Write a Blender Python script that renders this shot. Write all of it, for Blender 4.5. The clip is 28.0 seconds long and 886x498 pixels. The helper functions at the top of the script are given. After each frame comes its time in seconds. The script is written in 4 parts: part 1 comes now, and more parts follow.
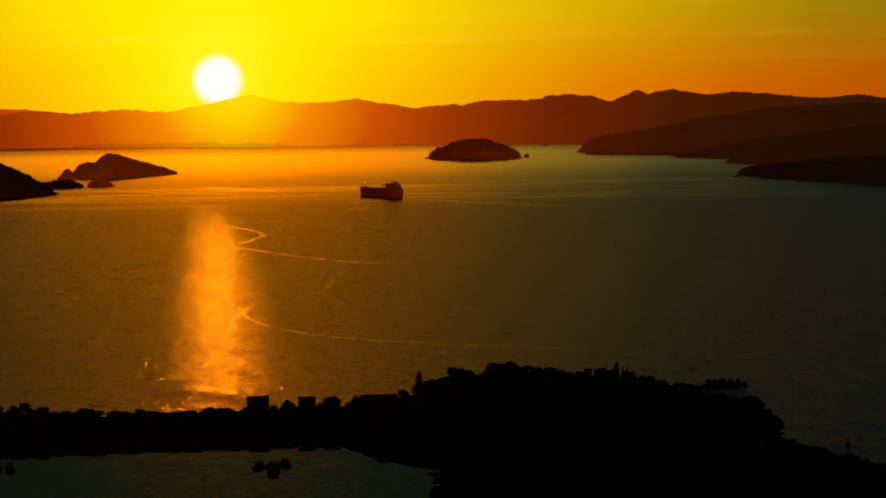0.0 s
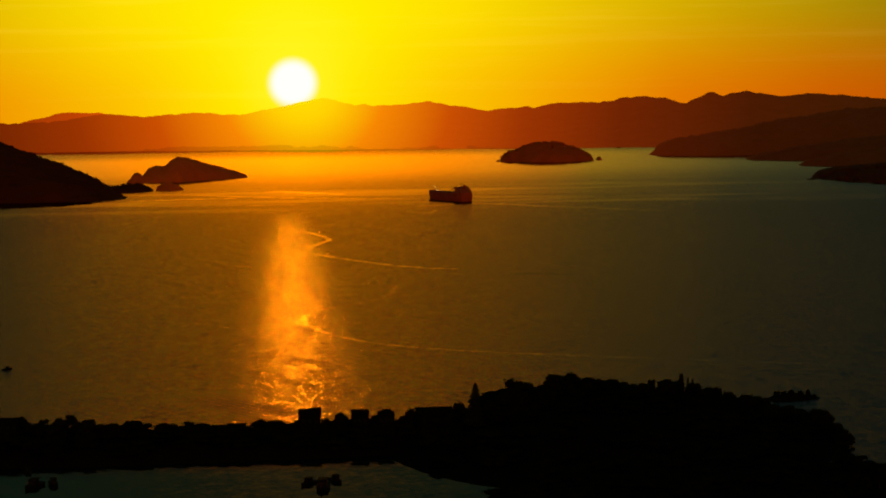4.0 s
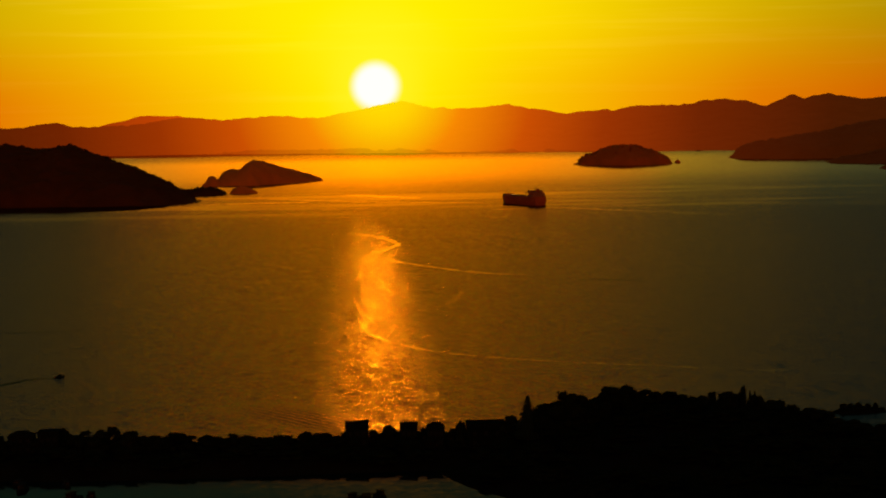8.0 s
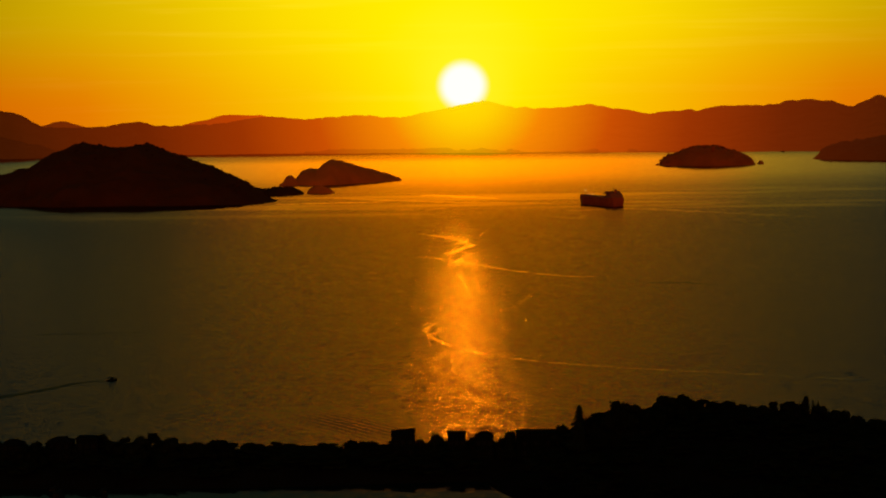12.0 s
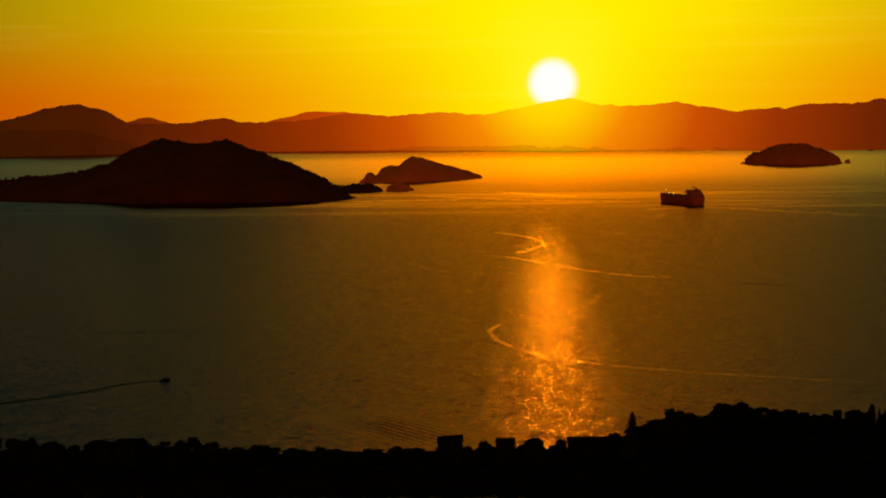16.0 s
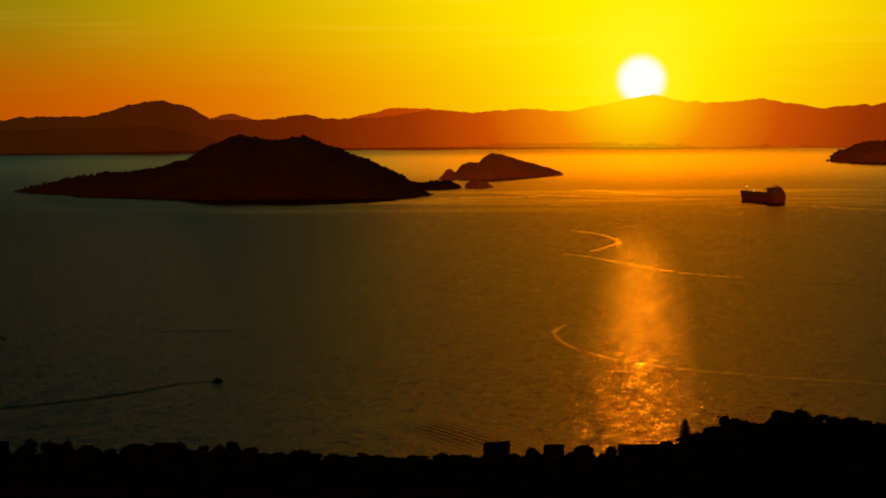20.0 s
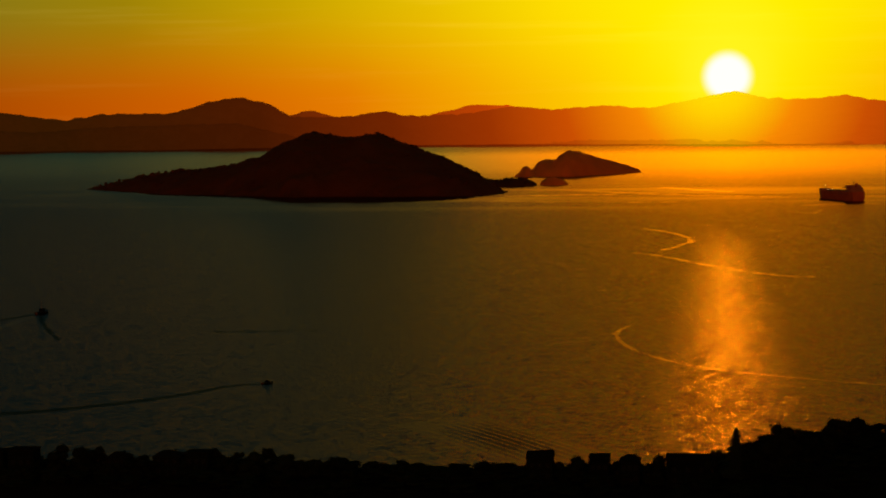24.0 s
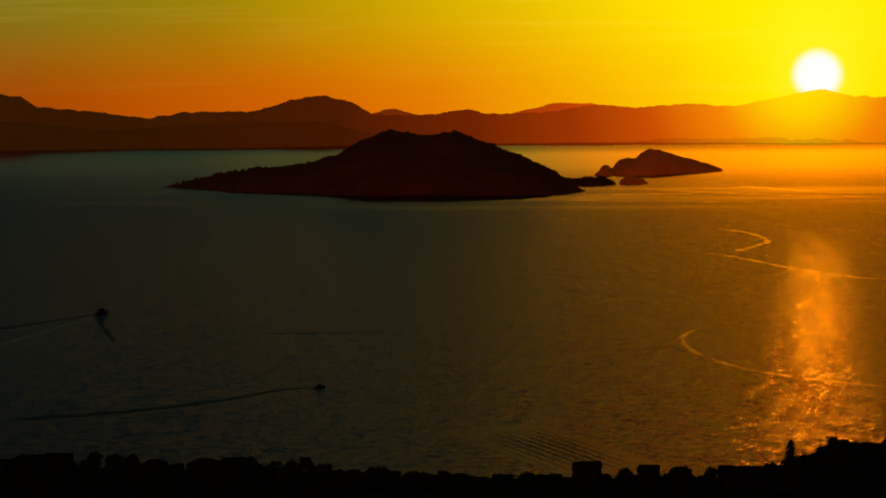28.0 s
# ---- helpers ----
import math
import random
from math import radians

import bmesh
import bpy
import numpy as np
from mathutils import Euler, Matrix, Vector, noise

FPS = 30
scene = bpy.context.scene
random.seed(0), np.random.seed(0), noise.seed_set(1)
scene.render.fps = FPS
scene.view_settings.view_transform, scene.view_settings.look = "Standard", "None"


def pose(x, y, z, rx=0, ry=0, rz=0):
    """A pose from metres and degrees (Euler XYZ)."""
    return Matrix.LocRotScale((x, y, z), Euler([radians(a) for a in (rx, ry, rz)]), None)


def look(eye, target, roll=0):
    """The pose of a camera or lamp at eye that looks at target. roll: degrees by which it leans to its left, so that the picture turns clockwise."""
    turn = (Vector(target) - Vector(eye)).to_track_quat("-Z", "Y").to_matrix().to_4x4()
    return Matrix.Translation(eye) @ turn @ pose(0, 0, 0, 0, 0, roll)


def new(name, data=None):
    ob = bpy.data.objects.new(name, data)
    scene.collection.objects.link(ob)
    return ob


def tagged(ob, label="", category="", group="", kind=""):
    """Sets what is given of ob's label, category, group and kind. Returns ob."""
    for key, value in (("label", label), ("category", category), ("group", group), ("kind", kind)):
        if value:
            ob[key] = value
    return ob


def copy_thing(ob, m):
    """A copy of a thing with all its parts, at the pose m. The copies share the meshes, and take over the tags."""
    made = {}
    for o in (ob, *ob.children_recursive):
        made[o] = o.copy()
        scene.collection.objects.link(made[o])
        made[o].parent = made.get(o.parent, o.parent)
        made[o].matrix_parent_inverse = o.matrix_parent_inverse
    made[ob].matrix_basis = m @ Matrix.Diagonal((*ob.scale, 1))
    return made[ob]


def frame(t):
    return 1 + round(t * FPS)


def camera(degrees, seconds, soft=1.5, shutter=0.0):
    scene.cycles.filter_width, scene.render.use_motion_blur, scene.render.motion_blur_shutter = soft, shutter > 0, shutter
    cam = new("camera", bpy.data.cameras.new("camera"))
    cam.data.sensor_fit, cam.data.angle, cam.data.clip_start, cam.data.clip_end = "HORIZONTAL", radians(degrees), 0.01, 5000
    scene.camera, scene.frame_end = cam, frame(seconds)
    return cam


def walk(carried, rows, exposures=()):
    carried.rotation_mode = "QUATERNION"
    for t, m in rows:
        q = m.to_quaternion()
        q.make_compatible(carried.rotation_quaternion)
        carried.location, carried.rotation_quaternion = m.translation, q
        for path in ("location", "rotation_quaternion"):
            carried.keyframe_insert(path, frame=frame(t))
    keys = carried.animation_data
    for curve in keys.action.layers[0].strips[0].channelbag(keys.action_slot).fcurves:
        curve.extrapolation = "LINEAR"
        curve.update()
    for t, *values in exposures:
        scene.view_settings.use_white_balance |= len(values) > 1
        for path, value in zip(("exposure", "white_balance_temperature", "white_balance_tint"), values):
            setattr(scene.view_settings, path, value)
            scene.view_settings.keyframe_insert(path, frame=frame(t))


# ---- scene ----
# the camera and its flight: x y z, yaw, pitch, roll
cam = camera(23.195, 28.0, soft=2.0)
ROWS = [
    (0.0, 0.00, 0.00, 105.00, -5.881, -4.089, -0.778),
    (1.0, 1.37, 5.71, 104.98, -5.417, -4.081, -0.786),
    (2.0, 3.10, 10.98, 105.00, -4.928, -4.059, -0.822),
    (3.0, 5.11, 15.95, 105.04, -4.420, -4.029, -0.870),
    (4.0, 7.35, 20.71, 105.09, -3.897, -3.996, -0.917),
    (5.0, 9.77, 25.35, 105.14, -3.363, -3.963, -0.956),
    (6.0, 12.32, 29.93, 105.17, -2.819, -3.932, -0.983),
    (7.0, 14.96, 34.52, 105.17, -2.267, -3.906, -0.995),
    (8.0, 17.66, 39.13, 105.15, -1.707, -3.885, -0.991),
    (9.0, 20.40, 43.82, 105.10, -1.141, -3.869, -0.973),
    (10.0, 23.14, 48.58, 105.02, -0.569, -3.860, -0.943),
    (11.0, 25.89, 53.42, 104.92, 0.010, -3.856, -0.904),
    (12.0, 28.61, 58.35, 104.79, 0.593, -3.857, -0.860),
    (13.0, 31.30, 63.36, 104.64, 1.180, -3.862, -0.813),
    (14.0, 33.96, 68.44, 104.47, 1.771, -3.870, -0.768),
    (15.0, 36.58, 73.57, 104.30, 2.362, -3.882, -0.727),
    (16.0, 39.15, 78.73, 104.12, 2.955, -3.895, -0.694),
    (17.0, 41.67, 83.91, 103.95, 3.545, -3.910, -0.669),
    (18.0, 44.15, 89.10, 103.78, 4.133, -3.925, -0.653),
    (19.0, 46.58, 94.27, 103.62, 4.716, -3.941, -0.647),
    (20.0, 48.96, 99.42, 103.48, 5.293, -3.956, -0.651),
    (21.0, 51.30, 104.55, 103.35, 5.864, -3.971, -0.662),
    (22.0, 53.59, 109.66, 103.25, 6.429, -3.985, -0.679),
    (23.0, 55.84, 114.76, 103.15, 6.989, -3.999, -0.698),
    (24.0, 58.02, 119.88, 103.07, 7.546, -4.010, -0.716),
    (25.0, 60.15, 125.05, 102.99, 8.105, -4.020, -0.728),
    (26.0, 62.21, 130.31, 102.91, 8.671, -4.028, -0.732),
    (27.0, 64.18, 135.72, 102.80, 9.254, -4.032, -0.723),
    (28.0, 66.06, 141.37, 102.66, 9.864, -4.031, -0.698),
]


def flight(x, y, z, yaw, pitch, roll):
    a, b, c = radians(yaw), radians(pitch), radians(roll)
    ahead = Vector((-math.sin(a) * math.cos(b), math.cos(a) * math.cos(b), math.sin(b)))
    side = Vector((math.cos(a), math.sin(a), 0))
    up = side.cross(ahead)
    right, top = side * math.cos(c) + up * math.sin(c), up * math.cos(c) - side * math.sin(c)
    m = Matrix((right, top, -ahead)).transposed().to_4x4()
    return Matrix.Translation((x, y, z)) @ m


walk(cam, [(r[0], flight(*r[1:])) for r in ROWS])

# ---------------------------------------------------------------- light
SUN_SEEN = 0.46          # where the sun's disc stands over the ridge, degrees
SUN_LIGHT = 1.52          # its light over the water
MIDDLE = (30.0, 70.0, 105.0)   # the middle of the flight


class Nodes:
    """Short forms for building shader node trees."""

    def __init__(self, tree):
        self.tree = tree
        tree.nodes.clear()

    def add(self, kind, **values):
        n = self.tree.nodes.new(kind)
        for k, v in values.items():
            n.inputs[k.replace("_", " ")].default_value = v
        return n

    def put(self, socket, value):
        if isinstance(value, bpy.types.NodeSocket):
            self.tree.links.new(value, socket)
        else:
            socket.default_value = value

    def math(self, op, a, b=0.0, c=0.0):
        n = self.tree.nodes.new("ShaderNodeMath")
        n.operation = op
        for s, v in zip(n.inputs, (a, b, c)):
            self.put(s, v)
        return n.outputs[0]

    def vec(self, op, a, b=(0, 0, 0)):
        n = self.tree.nodes.new("ShaderNodeVectorMath")
        n.operation = op
        self.put(n.inputs[0], a)
        self.put(n.inputs[1], b)
        return n.outputs["Value"] if op in ("DOT_PRODUCT", "LENGTH") else n.outputs["Vector"]

    def smooth(self, v, lo, hi, out_lo=0.0, out_hi=1.0):
        n = self.tree.nodes.new("ShaderNodeMapRange")
        n.interpolation_type = "SMOOTHSTEP"
        for s, x in zip(n.inputs, (v, lo, hi, out_lo, out_hi)):
            self.put(s, x)
        return n.outputs[0]

    def ramp(self, v, span, stops, ease="LINEAR"):
        n = self.tree.nodes.new("ShaderNodeValToRGB")
        r = n.color_ramp
        r.interpolation = ease
        while len(r.elements) < len(stops):
            r.elements.new(0.5)
        for e, (p, col) in zip(r.elements, stops):
            e.position = p / span
            e.color = (*col, 1)
        self.put(n.inputs[0], self.math("DIVIDE", v, span))
        return n.outputs[0]

    def mix(self, f, a, b, how="MIX"):
        n = self.tree.nodes.new("ShaderNodeMix")
        n.data_type, n.blend_type = "RGBA", how
        self.put(n.inputs[0], f)
        for s, v in ((n.inputs[6], a), (n.inputs[7], b)):
            self.put(s, (*v, 1) if isinstance(v, tuple) and len(v) == 3 else v)
        return n.outputs[2]

    def noise(self, scale, detail=3.0, rough=0.55, vector=None, warp=0.0):
        n = self.add("ShaderNodeTexNoise", Scale=scale, Detail=detail, Roughness=rough, Distortion=warp)
        if vector is not None:
            self.put(n.inputs["Vector"], vector)
        return n.outputs[0]

    def off_sun(self, way):
        """Degrees between a unit direction and the sun's disc."""
        e = radians(SUN_SEEN)
        d = self.vec("DOT_PRODUCT", way, (0.0, math.cos(e), math.sin(e)))
        return self.math("MULTIPLY", self.math("ARCCOSINE", self.math("MINIMUM", d, 1.0)), 57.29578)


# evening sky: bright yellow round the sun, orange along the horizon, dull teal high up
world = bpy.data.worlds.new("evening_sky")
scene.world = world
world.use_nodes = True
N = Nodes(world.node_tree)
way = N.vec("NORMALIZE", N.add("ShaderNodeTexCoord").outputs["Generated"])
split = N.add("ShaderNodeSeparateXYZ")
N.put(split.inputs[0], way)
elev = N.math("MULTIPLY", N.math("ARCSINE", split.outputs[2]), 57.29578)
off = N.off_sun(way)
bear = N.math("MULTIPLY", N.math("ABSOLUTE", N.math("ARCTAN2", split.outputs[0], split.outputs[1])), 57.29578)
low = N.ramp(off, 60.0, [(0, (1.0, 0.93, 0.02)), (1.5, (1.0, 0.80, 0.0)), (4, (0.98, 0.56, 0.0)), (7, (0.90, 0.36, 0.0)), (10, (0.78, 0.20, 0.0)),
                         (14, (0.62, 0.115, 0.0)), (20, (0.40, 0.065, 0.0)), (32, (0.2, 0.05, 0.01)), (60, (0.11, 0.05, 0.02))])
high = N.ramp(off, 60.0, [(0, (1.0, 0.98, 0.02)), (2.5, (1.0, 0.86, 0.0)), (5, (0.98, 0.72, 0.0)), (8, (0.80, 0.52, 0.0)), (12, (0.55, 0.34, 0.0)),
                          (16, (0.33, 0.22, 0.002)), (22, (0.20, 0.16, 0.01)), (35, (0.09, 0.075, 0.02)), (60, (0.06, 0.05, 0.03))])
# above: amber over the sun, turning to a dull teal to both sides and higher up
# this sky is out of view, brightened and tinted for the sea's reflections
amber = N.ramp(bear, 60.0, [(0, (4.2, 1.15, 0.0)), (4, (2.2, 0.68, 0.002)), (8, (0.58, 0.39, 0.024)), (12, (0.145, 0.160, 0.040)), (17, (0.026, 0.060, 0.034)),
                            (30, (0.030, 0.040, 0.024)), (60, (0.026, 0.030, 0.020))])
dusk = N.ramp(bear, 60.0, [(0, (0.80, 0.235, 0.0)), (2, (0.46, 0.148, 0.0)), (4, (0.180, 0.090, 0.008)), (8, (0.042, 0.060, 0.025)), (12, (0.012, 0.058, 0.039)),
                           (18, (0.004, 0.042, 0.036)), (60, (0.014, 0.030, 0.024))])
sky = N.mix(N.smooth(elev, -0.3, 2.8), low, high)
sky = N.mix(N.smooth(elev, 2.6, 5.6), sky, amber)
sky = N.mix(N.smooth(elev, 7.5, 17.0), sky, dusk)
sky = N.mix(N.smooth(elev, 13.0, 32.0), sky, (0.022, 0.044, 0.036))
# orange-red glow behind the camera, unseen, added to light the islands' near sides
rear_fill = N.math("MULTIPLY", N.smooth(bear, 80.0, 150.0), N.smooth(elev, 34.0, 4.0))
sky = N.mix(rear_fill, sky, (0.80, 0.20, 0.02))
# thin streaks of cloud
streak = N.noise(1.0, 4.0, 0.6, N.vec("MULTIPLY", way, (5.0, 5.0, 130.0)))
sky = N.mix(N.math("MULTIPLY", N.smooth(streak, 0.50, 0.72), N.smooth(elev, 0.8, 2.6, 0.02, 0.05)), sky, (1.1, 0.80, 0.15), "ADD")
disc = N.math("MULTIPLY", N.smooth(off, 0.76, 0.42), 1.0)
sky = N.mix(1.0, sky, N.mix(disc, (0.0, 0.0, 0.0), (0.10, 0.12, 0.95)), "ADD")
nish = N.add("ShaderNodeTexSky")
nish.sky_type, nish.sun_disc = "NISHITA", False
nish.sun_elevation, nish.sun_rotation = radians(SUN_LIGHT), 0.0
sky = N.mix(0.0003, sky, nish.outputs[0], "ADD")
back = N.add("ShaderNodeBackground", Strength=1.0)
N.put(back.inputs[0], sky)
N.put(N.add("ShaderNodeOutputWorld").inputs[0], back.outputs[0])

sun = new("sun", bpy.data.lights.new("sun", "SUN"))
sun.data.energy, sun.data.angle, sun.data.color = 0.080, radians(1.0), (1.0, 0.285, 0.003)
sun.matrix_world = look((0, 900, 300), (0, 900 - 100 * math.cos(radians(SUN_LIGHT)), 300 - 100 * math.sin(radians(SUN_LIGHT))))


# ---------------------------------------------------------------- materials
def material(name):
    m = bpy.data.materials.new(name)
    m.use_nodes = True
    return m, Nodes(m.node_tree)


def finish(n, shader):
    n.put(n.add("ShaderNodeOutputMaterial").inputs[0], shader)


def plain(name, colour, second, scale, rough=0.7, bump=0.3, metal=0.0, depth=0.05, by_piece=0.0, sheen=0.03):
    """A surface of two shades with grain, blotches and fine relief."""
    m, n = material(name)
    at = n.add("ShaderNodeTexCoord").outputs["Object"]
    big, fine = n.noise(scale, 4, 0.6, at), n.noise(scale * 9, 3, 0.6, at)
    f = n.math("ADD", n.math("MULTIPLY", n.smooth(big, 0.3, 0.7), 0.7), n.math("MULTIPLY", fine, 0.3))
    col = n.mix(f, colour, second)
    if by_piece:
        r = n.add("ShaderNodeObjectInfo").outputs["Random"]
        col = n.mix(1.0, col, n.mix(r, (1 - by_piece,) * 3, (1 + by_piece,) * 3), "MULTIPLY")
    p = n.add("ShaderNodeBsdfPrincipled", Metallic=metal, Specular_IOR_Level=sheen)
    n.put(p.inputs["Base Color"], col)
    n.put(p.inputs["Roughness"], n.math("ADD", rough - 0.1, n.math("MULTIPLY", fine, 0.2)))
    b = n.add("ShaderNodeBump", Strength=bump, Distance=depth)
    n.put(b.inputs["Height"], n.math("ADD", fine, big))
    n.put(p.inputs["Normal"], b.outputs[0])
    finish(n, p.outputs[0])
    return m


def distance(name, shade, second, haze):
    """Far land with the evening haze put in as emission, brighter towards the sun."""
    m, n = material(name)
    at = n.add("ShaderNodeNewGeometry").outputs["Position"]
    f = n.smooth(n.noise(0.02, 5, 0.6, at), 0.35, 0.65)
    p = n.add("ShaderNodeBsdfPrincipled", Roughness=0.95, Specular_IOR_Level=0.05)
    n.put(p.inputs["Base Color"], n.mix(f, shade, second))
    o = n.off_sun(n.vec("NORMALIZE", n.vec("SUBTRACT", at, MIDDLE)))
    haze_glow = n.ramp(o, 30.0, [(0, (1.0, 0.80, 0.0)), (1.0, (1.0, 0.62, 0.0)), (2.2, (0.92, 0.24, 0.0)), (4, (0.58, 0.075, 0.0)), (6, (0.31, 0.031, 0.0)),
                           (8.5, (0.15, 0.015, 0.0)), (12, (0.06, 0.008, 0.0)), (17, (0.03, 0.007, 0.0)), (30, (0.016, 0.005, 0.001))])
    n.put(p.inputs["Emission Color"], haze_glow)
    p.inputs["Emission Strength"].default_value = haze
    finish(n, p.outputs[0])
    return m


def sea_material(name, chop=1.0, rough=0.15, gleam=(0.465, 0.374, 0.485), tint=(0.004, 0.008, 0.007), turned=1.0):
    """Sea water: slopes of swell, waves and ripples, with calmer and rougher patches."""
    m, n = material(name)
    geo = n.add("ShaderNodeNewGeometry")
    at = geo.outputs["Position"]
    axes = n.add("ShaderNodeSeparateXYZ")
    n.put(axes.inputs[0], at)
    out = axes.outputs[1]
    patch = n.smooth(n.noise(1.0, 3, 0.55, n.vec("MULTIPLY", at, (0.004, 0.0016, 0.0)), 0.6), 0.35, 0.68, 0.75, 1.15)
    inner = n.math("MAXIMUM", n.smooth(out, 625.0, 655.0), n.smooth(axes.outputs[0], 120.0, 150.0))      # nought in the sheltered cove
    cove = n.math("ADD", 0.6, n.math("MULTIPLY", inner, 0.4))
    # long smooth bands out in the bay
    zone = n.math("MULTIPLY", n.smooth(out, 2000.0, 2200.0), n.smooth(out, 2900.0, 2500.0))
    bands = n.smooth(n.noise(1.0, 3, 0.5, n.vec("MULTIPLY", at, (0.0018, 0.010, 0.0)), 0.8), 0.50, 0.66)
    band = n.math("MULTIPLY", bands, zone)
    steep = n.math("MULTIPLY", n.math("MULTIPLY", patch, cove), n.math("SUBTRACT", chop, n.math("MULTIPLY", band, 0.7 * chop)))
    steep = n.math("MULTIPLY", steep, n.smooth(out, 1500.0, 2600.0, 1.0, 0.45))

    def slopes(size, across, ahead, detail):
        t = n.add("ShaderNodeTexNoise", Scale=1.0, Detail=detail, Roughness=0.6, Distortion=0.05)
        n.put(t.inputs["Vector"], n.vec("MULTIPLY", at, size))
        return n.vec("MULTIPLY", n.vec("SUBTRACT", t.outputs["Color"], (0.5, 0.5, 0.5)), (across, ahead, 0.0))

    both = n.vec("ADD", slopes((0.13, 0.050, 0.2), 0.13, 0.05, 2.0), slopes((0.27, 0.27, 0.5), 0.42, 0.17, 2.0))
    both = n.vec("ADD", both, slopes((0.8, 0.6, 1.0), 0.42, 0.19, 2.0))
    lean = n.add("ShaderNodeVectorMath")
    lean.operation = "SCALE"
    n.put(lean.inputs[0], both)
    n.put(lean.inputs["Scale"], steep)
    still = n.math("MULTIPLY", n.math("SUBTRACT", 1.0, n.math("MULTIPLY", band, 0.45)), n.math("ADD", 0.45, n.math("MULTIPLY", inner, 0.55)))
    still = n.math("MULTIPLY", n.math("MULTIPLY", still, rough), n.smooth(out, 1500.0, 2600.0, 1.0, 0.85))

    # reflected light painted into the gloss tint: teal in the cove, brighter far out
    shine_tint = n.mix(n.math("MAXIMUM", n.math("SUBTRACT", 1.0, inner), n.smooth(out, 1900.0, 4000.0)), gleam, n.mix(inner, (0.66, 0.88, 0.68), (0.92, 0.76, 0.70)))

    def faces(tilt, across, ahead, sharp):
        """The wave faces whose normals are tilted to the camera's side by so much."""
        f = n.add("ShaderNodeCombineXYZ")
        n.put(f.inputs[1], tilt)
        up = n.vec("NORMALIZE", n.vec("ADD", n.vec("ADD", n.vec("MULTIPLY", lean.outputs[0], (across, ahead, 0.0)), f.outputs[0]), geo.outputs["Normal"]))
        body = n.add("ShaderNodeBsdfDiffuse", Color=(*tint, 1))
        gloss = n.add("ShaderNodeBsdfGlossy")
        n.put(gloss.inputs["Color"], shine_tint)
        gloss.distribution = "BECKMANN"
        n.put(gloss.inputs["Roughness"], n.math("MULTIPLY", still, sharp))
        fres = n.add("ShaderNodeFresnel", IOR=1.333)
        for q in (body, gloss, fres):
            n.put(q.inputs["Normal"], up)
        mixed = n.add("ShaderNodeMixShader")
        for i, q in enumerate((fres, body, gloss)):
            n.put(mixed.inputs[i], q.outputs[0])
        return mixed

    # most of what shows is the near faces; the tops and backs carry the sun's glitter
    pair = n.add("ShaderNodeMixShader")
    backs = n.math("MULTIPLY", n.smooth(out, 1700.0, 2500.0, 0.22, 0.13), n.math("MULTIPLY", inner, n.smooth(out, 3600.0, 4200.0, 1.0, 0.2)))
    n.put(pair.inputs[0], backs)
    # tilt by distance, fitted so the camera sees the wanted sky mirrored
    near = n.math("ADD", n.smooth(out, 1700.0, 2500.0, -0.105, -0.084), n.math("MULTIPLY", n.math("SUBTRACT", inner, 1.0), 0.04))
    near = n.math("MULTIPLY", near, n.math("SUBTRACT", 1.0, n.math("MULTIPLY", band, 0.25)))
    near = n.math("ADD", near, n.math("ADD", n.smooth(out, 2600.0, 3300.0, 0.0, 0.030), n.smooth(out, 3800.0, 4400.0, 0.0, -0.040)))
    n.put(pair.inputs[1], faces(n.math("MULTIPLY", near, turned), 0.8, 0.65, 1.0).outputs[0])
    n.put(pair.inputs[2], faces(n.smooth(out, 1100.0, 2200.0, 0.036, 0.0), 1.8, 2.0, 1.12).outputs[0])
    finish(n, pair.outputs[0])
    return m


SEA = sea_material("sea_water")
# paler slicks and darker wakes are partly painted into the gloss tint
SLICK = sea_material("slick_water", 0.8, 0.13, (0.56, 0.45, 0.55), (0.015, 0.018, 0.015), 0.6)
SHEEN = sea_material("faint_slick_water", 0.9, 0.14, (0.50, 0.40, 0.50), (0.008, 0.012, 0.010), 0.8)
SWELL = sea_material("long_swell_water", 0.35, 0.12)
WAKE = sea_material("wake_water", 1.2, 0.22, (0.17, 0.17, 0.19))
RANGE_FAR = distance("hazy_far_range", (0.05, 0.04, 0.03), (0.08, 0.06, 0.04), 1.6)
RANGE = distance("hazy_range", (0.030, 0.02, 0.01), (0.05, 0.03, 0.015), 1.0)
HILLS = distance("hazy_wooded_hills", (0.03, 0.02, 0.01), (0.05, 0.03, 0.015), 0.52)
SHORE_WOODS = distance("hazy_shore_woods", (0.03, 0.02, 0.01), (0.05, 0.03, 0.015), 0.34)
RANGE_NEAR = distance("hazy_foothills", (0.03, 0.02, 0.01), (0.05, 0.03, 0.015), 0.78)
# red tint of coast and islands is haze put into the base colour
COAST = plain("wooded_coast", (0.06, 0.020, 0.007), (0.09, 0.030, 0.010), 0.02, 0.95, 0.5, depth=2.0)
ISLAND = plain("haze_brown_scrub", (0.060, 0.016, 0.004), (0.090, 0.023, 0.006), 0.03, 0.95, 0.5, depth=2.0)
HAZE_ROCK = plain("haze_red_rock", (0.70, 0.13, 0.012), (0.80, 0.17, 0.018), 0.05, 0.9, 0.6, depth=1.0)
ROUND = plain("haze_red_round_island", (0.42, 0.085, 0.009), (0.50, 0.105, 0.012), 0.05, 0.95, 0.6, depth=1.0)
# backlit silhouette put into near-black base colours of land, trees and houses
EARTH = plain("silhouette_earth", (0.005, 0.005, 0.004), (0.009, 0.008, 0.005), 0.15, 0.95, 0.5, depth=0.3, sheen=0.0)
